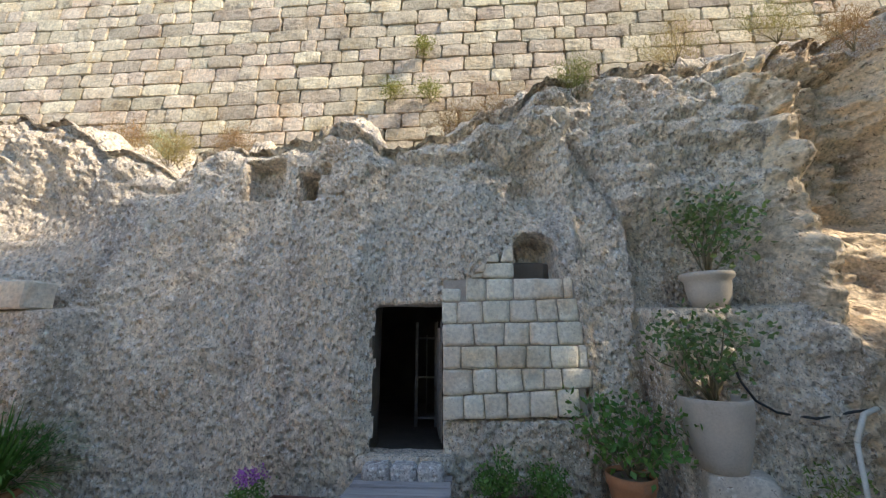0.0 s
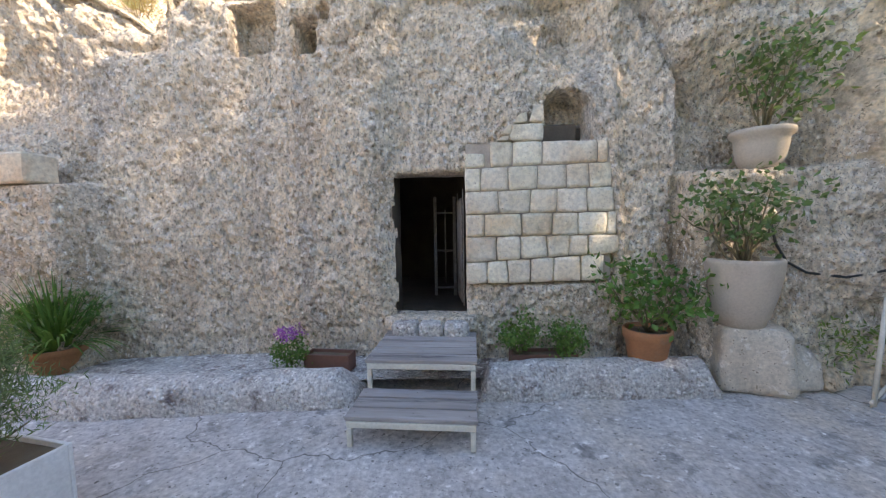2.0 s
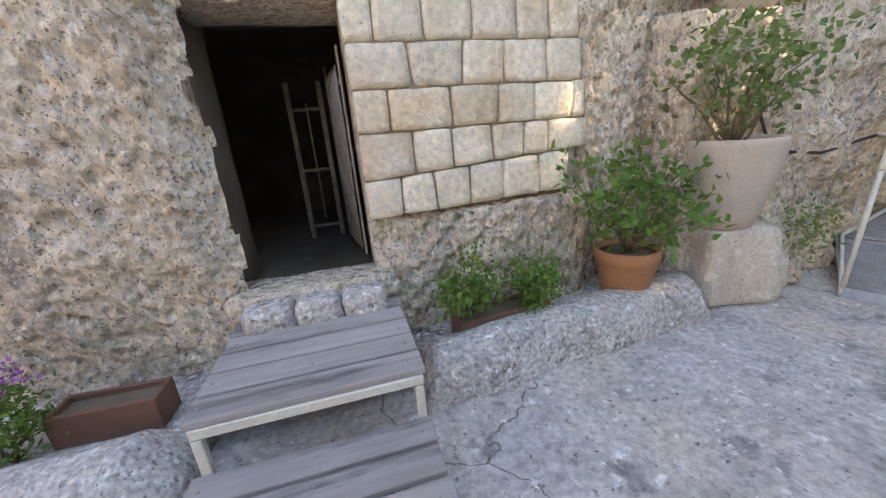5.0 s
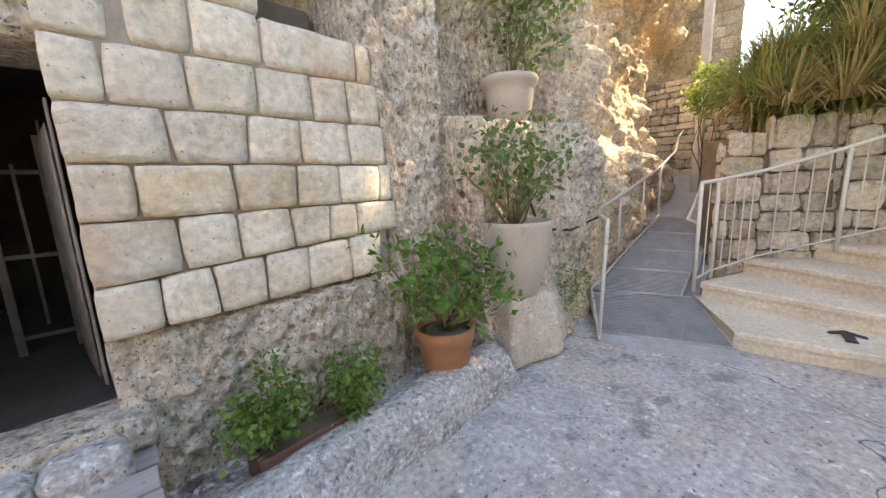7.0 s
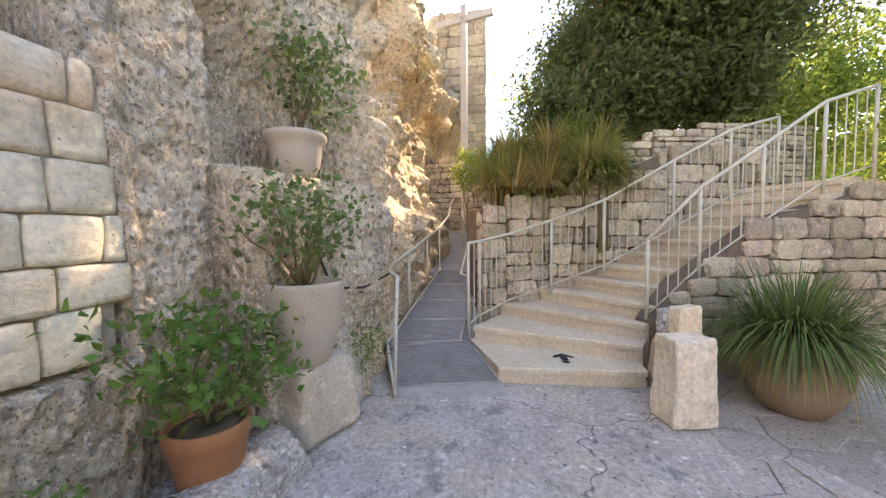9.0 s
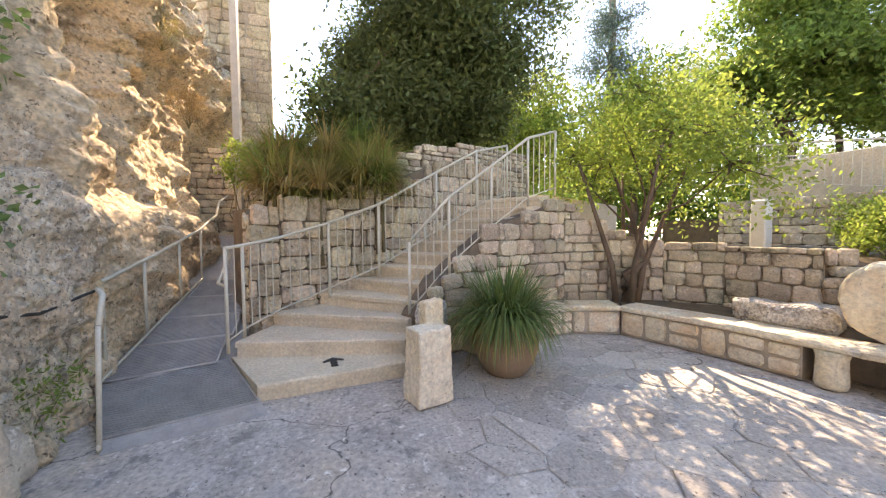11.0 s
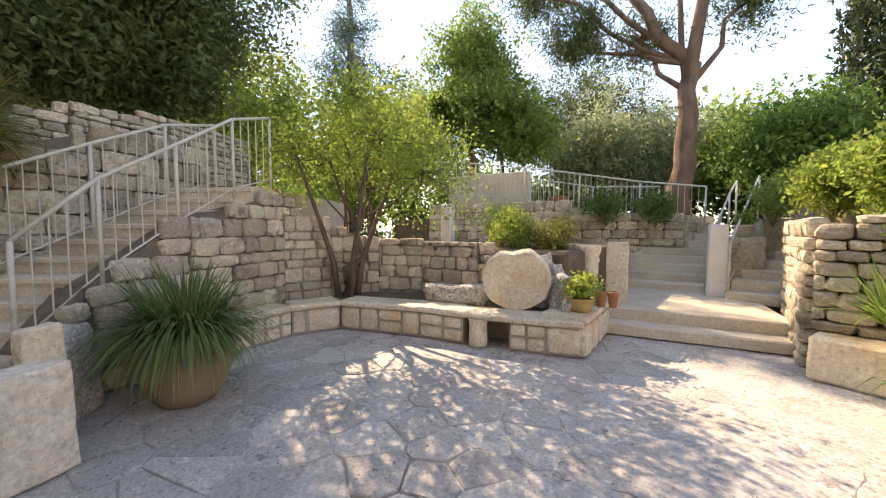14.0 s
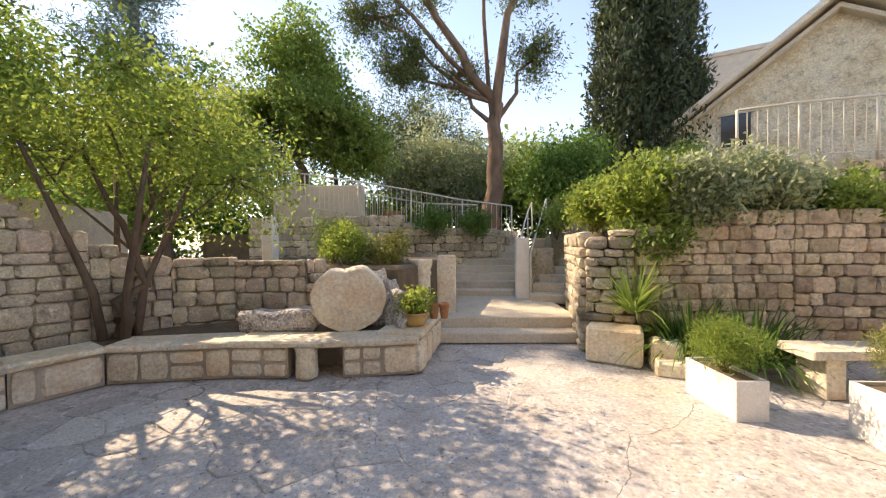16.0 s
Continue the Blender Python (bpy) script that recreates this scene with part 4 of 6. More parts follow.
def ramp_rail():
    rl = thing("ramp_railing", "grey tubular handrail along the ramp beside the rock", "railing", "garden railings")
    top = [(3.7, -0.46, 0.92), (3.86, -0.4, 1.12), (4.48, 0.04, 1.12), (5.6, 0.1, 1.33), (6.8, 0.12, 1.62), (7.6, 0.14, 1.9), (7.75, 0.14, 2.15), (9.3, 0.5, 2.4)]
    bm = bmesh.new()
    tube(bm, top, 0.02, 8)
    part("handrail", bm, PAINT, rl)
    for a, b in (((3.68, -0.44, 0.0), top[0]), ((4.6, 0.05, 0.2), (4.6, 0.05, 1.14)), ((5.35, 0.09, 0.42), (5.35, 0.09, 1.28)), ((6.2, 0.11, 0.66), (6.2, 0.11, 1.47)), ((6.9, 0.12, 0.84), (6.9, 0.12, 1.65))):
        bm = bmesh.new()
        tube(bm, [a, b], 0.017, 8)
        part("post", bm, PAINT, rl)
    bm = bmesh.new()
    tube(bm, [(3.64, -0.46, 0.05), (4.47, 0.02, 0.24), (6.8, 0.08, 0.9)], 0.014, 6)
    part("lower_rail", bm, PAINT, rl)
    r2 = thing("ramp_railing", "short bent cream handrail at the stair end of the ramp", "railing", "garden railings")
    bm = bmesh.new()
    tube(bm, [(4.98, -0.86, 1.42), (5.6, -0.7, 1.3), (5.15, -0.72, 1.02), (5.02, -0.84, 1.0)], 0.018, 8)
    part("handrail", bm, PAINT, r2)


ramp_rail()


# ---------------- steel cross ----------------
def cross():
    c = thing("steel_cross", "tall grey steel cross standing beside the path", "cross", at=(8.3, -0.02, 1.15), rz=-8)
    boxed("upright", (0, 0, 2.62), (0.1, 0.13, 5.25), STEEL, c)
    boxed("arm", (0, 0, 4.95), (0.1, 1.3, 0.13), STEEL, c)
    boxed("base_plate", (0, 0, 0.01), (0.3, 0.3, 0.02), STEEL, c)


cross()

# ---------------- pots and plants by the tomb ----------------
def soil(parent, r, z):
    lathe("soil", [(0.01, z), (r * 0.6, z + 0.012), (r, z)][::-1], EARTH, parent, sides=20)


def pot_round(name, label, at, r, h, material, prof, group=""):
    p = thing(name, label, "pot", group, at=at)
    lathe("body", [(a * r, b * h) for a, b in prof], material, p, wobble=0.006)
    soil(p, prof[-1][0] * r * 1.01, h * 0.9)
    return p


TALL = [(0.5, 0.0), (0.6, 0.02), (0.72, 0.2), (0.88, 0.5), (0.98, 0.8), (1.0, 0.93), (1.0, 0.985), (0.97, 1.0), (0.9, 0.99), (0.87, 0.9)]
BOWL = [(0.5, 0.0), (0.62, 0.05), (0.78, 0.3), (0.84, 0.6), (0.86, 0.78), (1.0, 0.86), (1.02, 0.95), (0.98, 1.0), (0.88, 0.98), (0.82, 0.9)]
FLOWERPOT = [(0.62, 0.0), (0.68, 0.03), (0.84, 0.45), (0.93, 0.74), (1.0, 0.78), (1.02, 0.96), (0.98, 1.0), (0.9, 0.99), (0.87, 0.9)]
JARP = [(0.52, 0.0), (0.6, 0.02), (0.82, 0.2), (0.97, 0.45), (1.0, 0.62), (0.93, 0.82), (0.82, 0.92), (0.84, 0.97), (0.86, 1.0), (0.78, 0.99), (0.74, 0.9)]


def shrub(name, label, base, centre, radii, count, per, spread, leaf, width, material, seed, stems=7, r0=0.012, up=0.0, category="shrub", hollow=0.3):
    s = thing(name, label, category, at=base)
    c0 = np.array(centre) - np.array(base)
    P, c = clumps(c0, radii, count, per, spread, seed, hollow)
    bm = bmesh.new()
    r = np.random.default_rng(seed)
    branches(bm, (0, 0, 0), c[r.choice(len(c), min(stems, len(c)), replace=False)], r0, r0 * 0.3, seed, 0.2, 5)
    part("branchwork", bm, STEM, s)
    foliage("foliage", P, leaf, width, material, s, up, seed)
    return s


def cable():
    pts = [(3.2, 1.5), (3.24, 1.32), (3.34, 1.15), (3.5, 1.05), (3.75, 1.02), (4.0, 1.1), (4.2, 1.12)]
    bm = bmesh.new()
    tube(bm, [(x, float(rock_y(np.float64(x), np.float64(z))) - 0.012, z) for x, z in pts], 0.012, 6)
    tagged(part("cable", bm, BLACK), "black cable sagging across the rock face", "cable")


cable()


# big cream pot on its stone, with a rose
def rough_block(name, label, c, s, rz, material, seed, taper=0.0, cuts=6, amp=0.03, bev=0.04, category="stone block", group=""):
    bm = bmesh.new()
    box(bm, (0, 0, s[2] / 2), s, 0, bev)
    bmesh.ops.subdivide_edges(bm, edges=bm.edges[:], cuts=cuts, use_grid_fill=True)
    for v in bm.verts:
        k = 1 - taper * v.co.z / s[2]
        v.co.x, v.co.y = v.co.x * k, v.co.y * k
        q = Vector((v.co.x + seed * 3.1, v.co.y, v.co.z))
        low = min(1, max(0, v.co.z / 0.05))
        v.co += Vector((noise.noise(q * 3), noise.noise(q * 3 + Vector((9, 0, 0))), noise.noise(q * 3 + Vector((0, 9, 0))) * low)) * amp
        v.co += Vector((noise.noise(q * 12), noise.noise(q * 12 + Vector((9, 0, 0))), low * noise.noise(q * 12 + Vector((0, 9, 0))))) * amp * 0.35
        v.co.z = max(v.co.z, -0.01)
    ob = part(name, bm, material, None, smooth=material not in (ASHLAR, WHITE, RUBBLE))
    ob.matrix_basis = pose(*c, 0, 0, rz)
    return tagged(ob, label, category, group)


rough_block("pedestal_stone", "rough pale boulder carrying the big cream pot", (2.98, -0.06, 0), (0.62, 0.5, 0.58), -12, BOULDER, 2, 0.12, amp=0.05)
rough_block("boulder", "low rough boulder sloping beside the pedestal stone", (3.36, -0.02, 0), (0.36, 0.4, 0.4), 10, BOULDER, 5, 0.35, amp=0.06)
rough_block("boulder", "small reddish stone lying at the foot of the rock", (3.62, -0.1, 0), (0.22, 0.2, 0.2), 30, ROCK_WARM, 7, 0.2, amp=0.03)
pot_round("large_pot", "large smooth cream clay pot on a boulder", (2.9, -0.06, 0.57), 0.295, 0.63, CREAMPOT, TALL)
shrub("rose_bush", "leggy green rose bush growing in the large cream pot", (2.9, -0.06, 1.12), (2.9, -0.12, 1.66), (0.64, 0.46, 0.44), 40, 15, 0.085, 0.07, 0.046, L_ROSE, 31, 16, 0.013)
pot_round("wide_pot", "wide cream clay bowl pot on the rock shelf", (3.22, 0.24, 2.02), 0.25, 0.38, CREAMPOT, BOWL)
shrub("shelf_shrub", "loose green shrub in the pot on the rock shelf", (3.22, 0.22, 2.36), (3.25, 0.12, 2.9), (0.5, 0.32, 0.52), 30, 15, 0.09, 0.075, 0.048, L_ROSE, 33, 14, 0.01)
pot_round("terracotta_pot", "round orange terracotta pot in the rock channel", (2.08, -0.06, 0.14), 0.21, 0.4, TERRA, FLOWERPOT, "terracotta pots")
shrub("potted_shrub", "spreading green shrub in a terracotta pot", (2.08, -0.06, 0.5), (2.05, -0.14, 0.88), (0.68, 0.43, 0.38), 34, 16, 0.08, 0.078, 0.05, L_GREEN, 35, 14, 0.012)


def trough(name, label, at, s, rz, material):
    t = thing(name, label, "planter", "planters", at=at, rz=rz)
    bm = bmesh.new()
    w, d, h = s
    k = 0.022
    for c, q in (((0, -d / 2 + k / 2, h / 2), (w, k, h)), ((0, d / 2 - k / 2, h / 2), (w, k, h)), ((-w / 2 + k / 2, 0, h / 2), (k, d - 2 * k, h)), ((w / 2 - k / 2, 0, h / 2), (k, d - 2 * k, h)), ((0, 0, k / 2), (w - 2 * k, d - 2 * k, k))):
        box(bm, c, q, 0, 0.004)
    part("box", bm, material, t)
    boxed("soil", (0, 0, h - 0.04), (w - 2 * k - 0.002, d - 2 * k - 0.002, 0.02), EARTH, t, bev=0)
    return t


TROUGH = mat("trough_brown", (0.2, 0.09, 0.06), (0.15, 0.07, 0.05), 5.0, 0.6, 0.1, 40.0)
trough("flower_trough", "dusty brown plastic trough in the rock channel", (1.1, -0.1, 0.14), (0.62, 0.2, 0.17), 4, TROUGH)
for i, x in enumerate((0.86, 1.32)):
    shrub("jade_shrub", "dense bright green small-leaved shrub in the brown trough", (x, -0.1, 0.27), (x, -0.12 - 0.03 * i, 0.5 - 0.03 * i), (0.23, 0.2, 0.22), 40, 20, 0.042, 0.038, 0.028, L_GREEN, 40 + i, 8, 0.008)
trough("flower_trough", "dusty brown trough beside the wooden steps", (-0.98, -0.2, 0.14), (0.46, 0.18, 0.17), -3, TROUGH)
fl = shrub("aster_plant", "green plant topped with small purple flowers", (-1.35, -0.28, 0.12), (-1.35, -0.28, 0.36), (0.22, 0.2, 0.17), 40, 22, 0.04, 0.04, 0.018, L_GREEN, 45, 8, 0.006)
P, _ = clumps((0, 0, 0.4), (0.21, 0.19, 0.07), 34, 9, 0.018, 46)
foliage("blossom", P, 0.026, 0.02, FLOWER, fl, 0.6, 46, "small purple flower heads")
pot_round("terracotta_pot", "orange terracotta pot under a fern-like plant", (-3.75, -0.35, 0.13), 0.24, 0.26, TERRA, FLOWERPOT, "terracotta pots")
fern = thing("fern_plant", "dense upright green fern-like plant in a terracotta pot", "plant", at=(-3.75, -0.35, 0.36))
blades("foliage", (0, 0, 0), 420, 0.75, 0.03, L_GREEN, fern, 51, 1.3, 0.15, 0.55)
P, c = clumps((0, 0, 0.38), (0.45, 0.36, 0.32), 90, 40, 0.05, 52, 0.1)
foliage("leaf_mass", P, 0.06, 0.014, L_GREEN, fern, 0.7, 52)
trough("white_planter", "square white painted planter box", (-2.06, -2.15, 0.0), (0.62, 0.62, 0.43), -8, WHITE)
rm = thing("rosemary_bush", "tall dense rosemary bush in the white planter", "shrub", at=(-2.06, -2.15, 0.39))
P, c = clumps((0, 0, 0.42), (0.44, 0.44, 0.46), 260, 40, 0.05, 53, 0.1)
foliage("foliage", P, 0.05, 0.008, leaf_mat("leaf_rosemary", (0.2, 0.29, 0.11), (0.13, 0.21, 0.08), 0.3), rm, 1.0, 53)
bm = bmesh.new()
branches(bm, (0, 0, 0), c[:24], 0.01, 0.004, 53)
part("branchwork", bm, STEM, rm)
shrub("weed_clump", "thin green plant at the foot of the rock", (3.7, 0.05, 0.0), (3.75, -0.02, 0.38), (0.3, 0.2, 0.32), 26, 18, 0.06, 0.06, 0.02, L_MID, 55, 8, 0.007)
for x, y, z, q, s in ((-0.6, 1.7, 6.0, L_OLIVE, 61), (0.05, 1.7, 5.95, L_OLIVE, 62), (-0.1, 1.75, 6.9, L_OLIVE, 63)):
    shrub("wall_shrub", "small olive-green shrub rooted in the wall joints", (x, 1.9, z - 0.1), (x, y, z), (0.24, 0.16, 0.2), 40, 18, 0.05, 0.04, 0.02, q, s, 6, 0.006)
for x, y, z, rx, q, s in ((1.0, 0.7, 4.75, 0.55, L_DRY, 64), (0.5, 0.7, 4.6, 0.4, L_DRY, 65), (3.6, 0.75, 5.75, 0.7, L_TAN, 66), (4.9, 0.6, 5.95, 0.6, L_TAN, 67), (2.1, 0.5, 5.1, 0.3, L_OLIVE, 69), (-4.6, 1.6, 4.9, 0.35, L_GREY, 70), (-4.4, 0.75, 4.6, 0.4, L_DRY, 75), (-3.6, 0.7, 4.4, 0.45, L_TAN, 76), (-2.7, 0.75, 4.45, 0.4, L_DRY, 77), (5.6, 0.4, 5.6, 0.5, L_DRY, 72), (6.8, 0.5, 4.6, 0.3, L_TAN, 73), (7.2, 0.35, 3.6, 0.25, L_DRY, 74)):
    shrub("rock_scrub", "dry straw-coloured scrub growing on the rock ledge" if q in (L_DRY, L_TAN) else "grey-green scrub growing on the rock ledge", (x, y, z - 0.35), (x, y, z), (rx, 0.3, 0.36), 60, 30, 0.06, 0.09, 0.006, q, s, 10, 0.006, 0.9)


rb = np.random.default_rng(88)
for i in range(34):
    x = -5.2 + 9.6 * i / 33 + rb.uniform(-0.15, 0.15)
    y = rb.uniform(0.55, 1.7)
    s = rb.uniform(0.16, 0.46)
    rough_block("ledge_rock", "loose weathered rock lying on the cliff ledge", (x, y, float(ztop(np.float64(x))) + 0.1 * y - (0.28 if x < 0.5 else 0.0) - s * 0.1), (s * rb.uniform(0.8, 1.5), s, s * rb.uniform(0.5, 0.9)), rb.uniform(0, 180), ROCK if i % 3 else ROCK_WARM, 300 + i, 0.25, 4, s * 0.14, 0.04, "rock", "ledge rocks")


# ---------------- stone trough on the ledge, loose blocks ----------------
rough_block("ledge_block", "long squared yellowish stone block lying on a rock ledge", (-4.35, -0.3, 2.02), (1.1, 0.3, 0.29), 0, ASHLAR, 9, 0.0, 4, 0.008, 0.02)
rough_block("stone_block", "upright chipped white limestone block beside the stair", (3.95, -2.9, 0), (0.3, 0.36, 0.69), 22, ASHLAR, 12, 0.06, 9, 0.03, 0.012)
rough_block("stone_block", "smaller white limestone block leaning behind another", (4.2, -2.98, 0.0), (0.18, 0.26, 0.9), 18, ASHLAR, 13, 0.2, 8, 0.03, 0.012)
rough_block("stone_block", "brown stone at the foot of the stair rail", (4.52, -2.95, 0.0), (0.34, 0.26, 0.5), 10, RUBBLE, 14, 0.1, 5, 0.03, 0.03)
rough_block("stone_block", "grey sloping stone below the stair rail", (4.82, -3.1, 0.0), (0.45, 0.34, 0.78), -30, KERB, 15, 0.3, 5, 0.05, 0.03)

# clay jar with a grass tuft
pot_round("clay_jar", "large round brown clay jar on the paving", (4.42, -3.87, 0), 0.37, 0.66, JAR, JARP)
gr = thing("grass_tuft", "arching dark green grass plant in the clay jar", "plant", at=(4.42, -3.87, 0.6))
blades("foliage", (0, 0, 0), 1200, 0.74, 0.019, L_ROSE, gr, 81, 1.0, 0.3, 1.25)
blades("dry_foliage", (0, 0, 0), 260, 0.68, 0.015, L_TAN, gr, 82, 0.5, 0.3, 1.8, "straw-coloured dry blades")

# ---------------- retaining walls of rubble ----------------
RK = stone_kit("rubble_stone", RUBBLE, 14, 0.15, 0.13, 17)
WK = stone_kit("wall_stone", WALLSTONE, 14, 0.12, 0.11, 18)
stone_wall("stair_wall", [(5.72, -0.88), (5.95, -1.2), (6.25, -1.8), (6.42, -2.5), (6.85, -3.5), (7.4, -5.0)][::-1], [2.95, 2.75, 2.3, 2.1, 1.95, 1.92], 0.2, 0.5, 0.24, 0.33, WK, JOINT, "retaining wall of pale rough stones beside the stair", 21, cap=260)
stone_wall("ramp_side_wall", [(5.74, -0.86), (6.95, -0.84)], [1.92, 2.0], 0.2, 0.1, 0.24, 0.33, WK, JOINT, "rough stone wall along the ramp", 20)
stone_wall("stair_side_wall", [(6.15, -5.6), (5.55, -4.2), (5.15, -3.3), (4.9, -2.95)], [2.1, 1.7, 1.05, 0.6], 0.0, 0.3, 0.2, 0.3, RK, JOINT, "rubble wall carrying the outer edge of the stair", 22)
stone_wall("bench_back_wall", [(3.9, -7.75), (4.9, -7.5), (5.6, -7.1), (6.05, -6.4), (6.15, -5.6)], [1.35, 1.35, 1.4, 1.6, 2.05], 0.0, 0.4, 0.19, 0.27, RK, MORTAR, "brown rubble wall behind the curved bench", 23, wiggle=0.45)
stone_wall("planter_wall", [(2.45, -8.95), (3.3, -8.5), (3.9, -7.75)], [0.75, 1.0, 1.35], 0.0, 0.4, 0.17, 0.26, RK, JOINT, "low rubble wall of the planting bed behind the bench", 24)
stone_wall("terrace_wall", [(1.25, -14.6), (1.7, -13.0), (3.8, -12.2), (4.0, -11.9), (8.2, -11.3)], [1.9, 1.9, 1.95, 2.3, 2.3], 0.0, 0.5, 0.2, 0.32, WK, JOINT, "terrace wall of pale squared rubble", 25, cap=240)
stone_wall("pillar_wall", [(0.02, -10.9), (-0.02, -8.62), (-0.62, -8.5)][::-1], [1.72, 1.6, 1.7], 0.0, 0.5, 0.15, 0.28, RK, JOINT, "rough dry-stone wall end beside the steps", 26, depth=0.2)
stone_wall("court_wall", [(-9.0, -9.6), (-5.0, -9.2), (-2.6, -8.95), (-0.62, -8.5)][1:], [1.95, 1.95, 1.7], 0.0, 0.5, 0.15, 0.25, WK, MORTAR, "rough rubble wall along the sunny side of the court", 27, cap=220, wiggle=0.45)
stone_wall("upper_court_wall", [(-9.0, -10.4), (-2.3, -9.6), (-1.9, -12.0)], [2.6, 2.7, 2.75], 1.6, 0.5, 0.22, 0.4, WK, JOINT, "higher stone wall above the court planting", 28, cap=120)


# ---------------- curved bench ----------------
def bench():
    front = [(4.95, -3.75), (5.4, -4.6), (5.58, -5.45), (5.38, -6.13), (4.15, -6.62), (3.06, -6.85), (2.03, -7.26)]
    b = thing("stone_bench", "long curved masonry bench of pale stones with a smooth slab seat", "bench", kind="structure")
    kit = stone_kit("bench_stone", ASHLAR, 10, 0.12, 0.05, 27)
    r = np.random.default_rng(28)
    core = bmesh.new()
    for (p, q) in zip(front, front[1:]):
        p, q = Vector((*p, 0)), Vector((*q, 0))
        d = (q - p)
        L = d.length
        d.normalize()
        inn = Vector((-d.y, d.x, 0))
        if inn.dot(Vector((3.5, -5.0, 0)) - p) > 0:
            inn = -inn
        ang = math.atan2(d.y, d.x)
        x = 0.0
        while x < L - 0.02:
            w = min(r.uniform(0.18, 0.42), L - x)
            if L - x - w < 0.12:
                w = L - x
            c = p + d * (x + w / 2)
            hollow = 2.95 < c.x < 3.6 and c.y < -6.6
            if not hollow:
                for z, h in ((0.185, 0.34),) if r.random() < 0.55 else ((0.1, 0.17), (0.275, 0.16)):
                    piece("stone", kit[int(r.integers(8))], b, Matrix.Translation(c + inn * 0.06 + Vector((0, 0, z))) @ Matrix.Rotation(ang + r.normal(0, 0.02), 4, "Z") @ Matrix.Diagonal((w - 0.034, 0.14, h - 0.024, 1)))
                box(core, c + inn * 0.235 + Vector((0, 0, 0.18)), (w, 0.42, 0.36), ang)
            else:
                box(core, c + inn * 0.5 + Vector((0, 0, 0.18)), (w + 0.02, 0.05, 0.36), ang)
            x += w
        n = max(1, int(L / 0.55))
        for k in range(n):
            c = p + d * (L * (k + 0.5) / n)
            boxed("seat_slab", c + inn * 0.22 + Vector((0, 0, 0.405)), (L / n + 0.03, 0.5, 0.075), ASHLAR, b, ang, 0.018, 0.004)
    part("core", core, MORTAR, b)
    bm = bmesh.new()
    tube(bm, [(3.28, -6.87, 0), (3.28, -6.87, 0.05), (3.28, -6.87, 0.3), (3.28, -6.87, 0.37)], [0.115, 0.13, 0.12, 0.14], 14)
    part("drum_support", bm, ASHLAR, b, "round stone drum under the seat")
    for k in range(4):
        piece("stone", kit[k], b, Matrix.Translation((2.06 + 0.03 * k, -7.42 - 0.34 * k, 0.19)) @ Matrix.Rotation(radians(94), 4, "Z") @ Matrix.Diagonal((0.33, 0.14, 0.36, 1)))
    boxed("end_block", (2.32, -8.0, 0.2), (0.5, 1.3, 0.4), MORTAR, b, radians(4), 0.02)
    boxed("seat_slab", (2.35, -7.98, 0.435), (0.6, 1.35, 0.07), ASHLAR, b, radians(4), 0.018, 0.004)


bench()
bed = raw("planting_bed", [(2.5, -7.6, 0.4), (3.9, -7.15, 0.42), (5.2, -6.75, 0.42), (5.75, -6.2, 0.42), (6.1, -5.6, 0.42), (5.6, -7.2, 0.45), (3.9, -7.8, 0.5), (2.6, -8.9, 0.5)], [(0, 1, 6, 7), (1, 2, 5, 6), (2, 3, 4, 5)], EARTH)
tagged(bed, "dry earth bed behind the curved bench", "ground", kind="structure")
boxed("upper_bed", (5.2, -9.9, 0.6), (5.2, 3.4, 1.25), EARTH, None, bev=0.05)
tagged(bpy.data.objects["upper_bed"], "raised earth bed above the rubble wall", "ground", kind="structure")


# ---------------- rolling stone disc and rocks ----------------
def disc():
    bm = bmesh.new()
    n = 64
    f, k = [], []
    for i in range(n):
        a = 2 * math.pi * i / n
        r = 0.47 + 0.008 * math.sin(7 * a) + rng.normal(0, 0.004)
        cut = 0.07 * math.exp(-((a - 1.45) / 0.35) ** 2)
        f.append((math.cos(a) * (r - cut), math.sin(a) * (r - cut) * 0.94))
    rings = [[bm.verts.new((x * s, y, z * s)) for x, z in f] for s, y in ((0.96, -0.12), (1.0, -0.09), (1.0, 0.09), (0.96, 0.12))]
    for a, b in zip(rings, rings[1:]):
        for i in range(n):
            bm.faces.new((a[i], a[(i + 1) % n], b[(i + 1) % n], b[i]))
    for ring, s in ((rings[0], -1), (rings[-1], 1)):
        c = bm.verts.new((0, 0.125 * s, 0))
        for i in range(n):
            bm.faces.new((ring[i], ring[(i + 1) % n], c))
    bmesh.ops.recalc_face_normals(bm, faces=bm.faces)
    ob = part("stone_disc", bm, ASHLAR)
    ob.matrix_basis = pose(3.02, -7.42, 0.87, -8, 0, 28)
    tagged(ob, "big round pale millstone-like disc leaning against rocks", "stone disc")


disc()
rough_block("rock", "long dark weathered rock lying on the bench bed", (4.0, -7.3, 0.42), (1.0, 0.4, 0.28), 18, KERB, 21, 0.1, 7, 0.06, 0.05, "rock", "garden rocks")
for i, (x, y, z, s) in enumerate(((2.5, -7.85, 0.42, 0.5), (2.75, -8.05, 0.42, 0.62), (2.35, -7.65, 0.42, 0.3), (2.95, -8.0, 0.42, 0.75), (2.3, -8.2, 0.42, 0.35), (3.45, -7.9, 0.42, 0.7))):
    rough_block("rock", "dark pitted limestone rock behind the stone disc", (x, y, z), (s * 0.8, s * 0.6, s), 40 * i, KERB, 22 + i, 0.35, 7, 0.09, 0.05, "rock", "garden rocks")


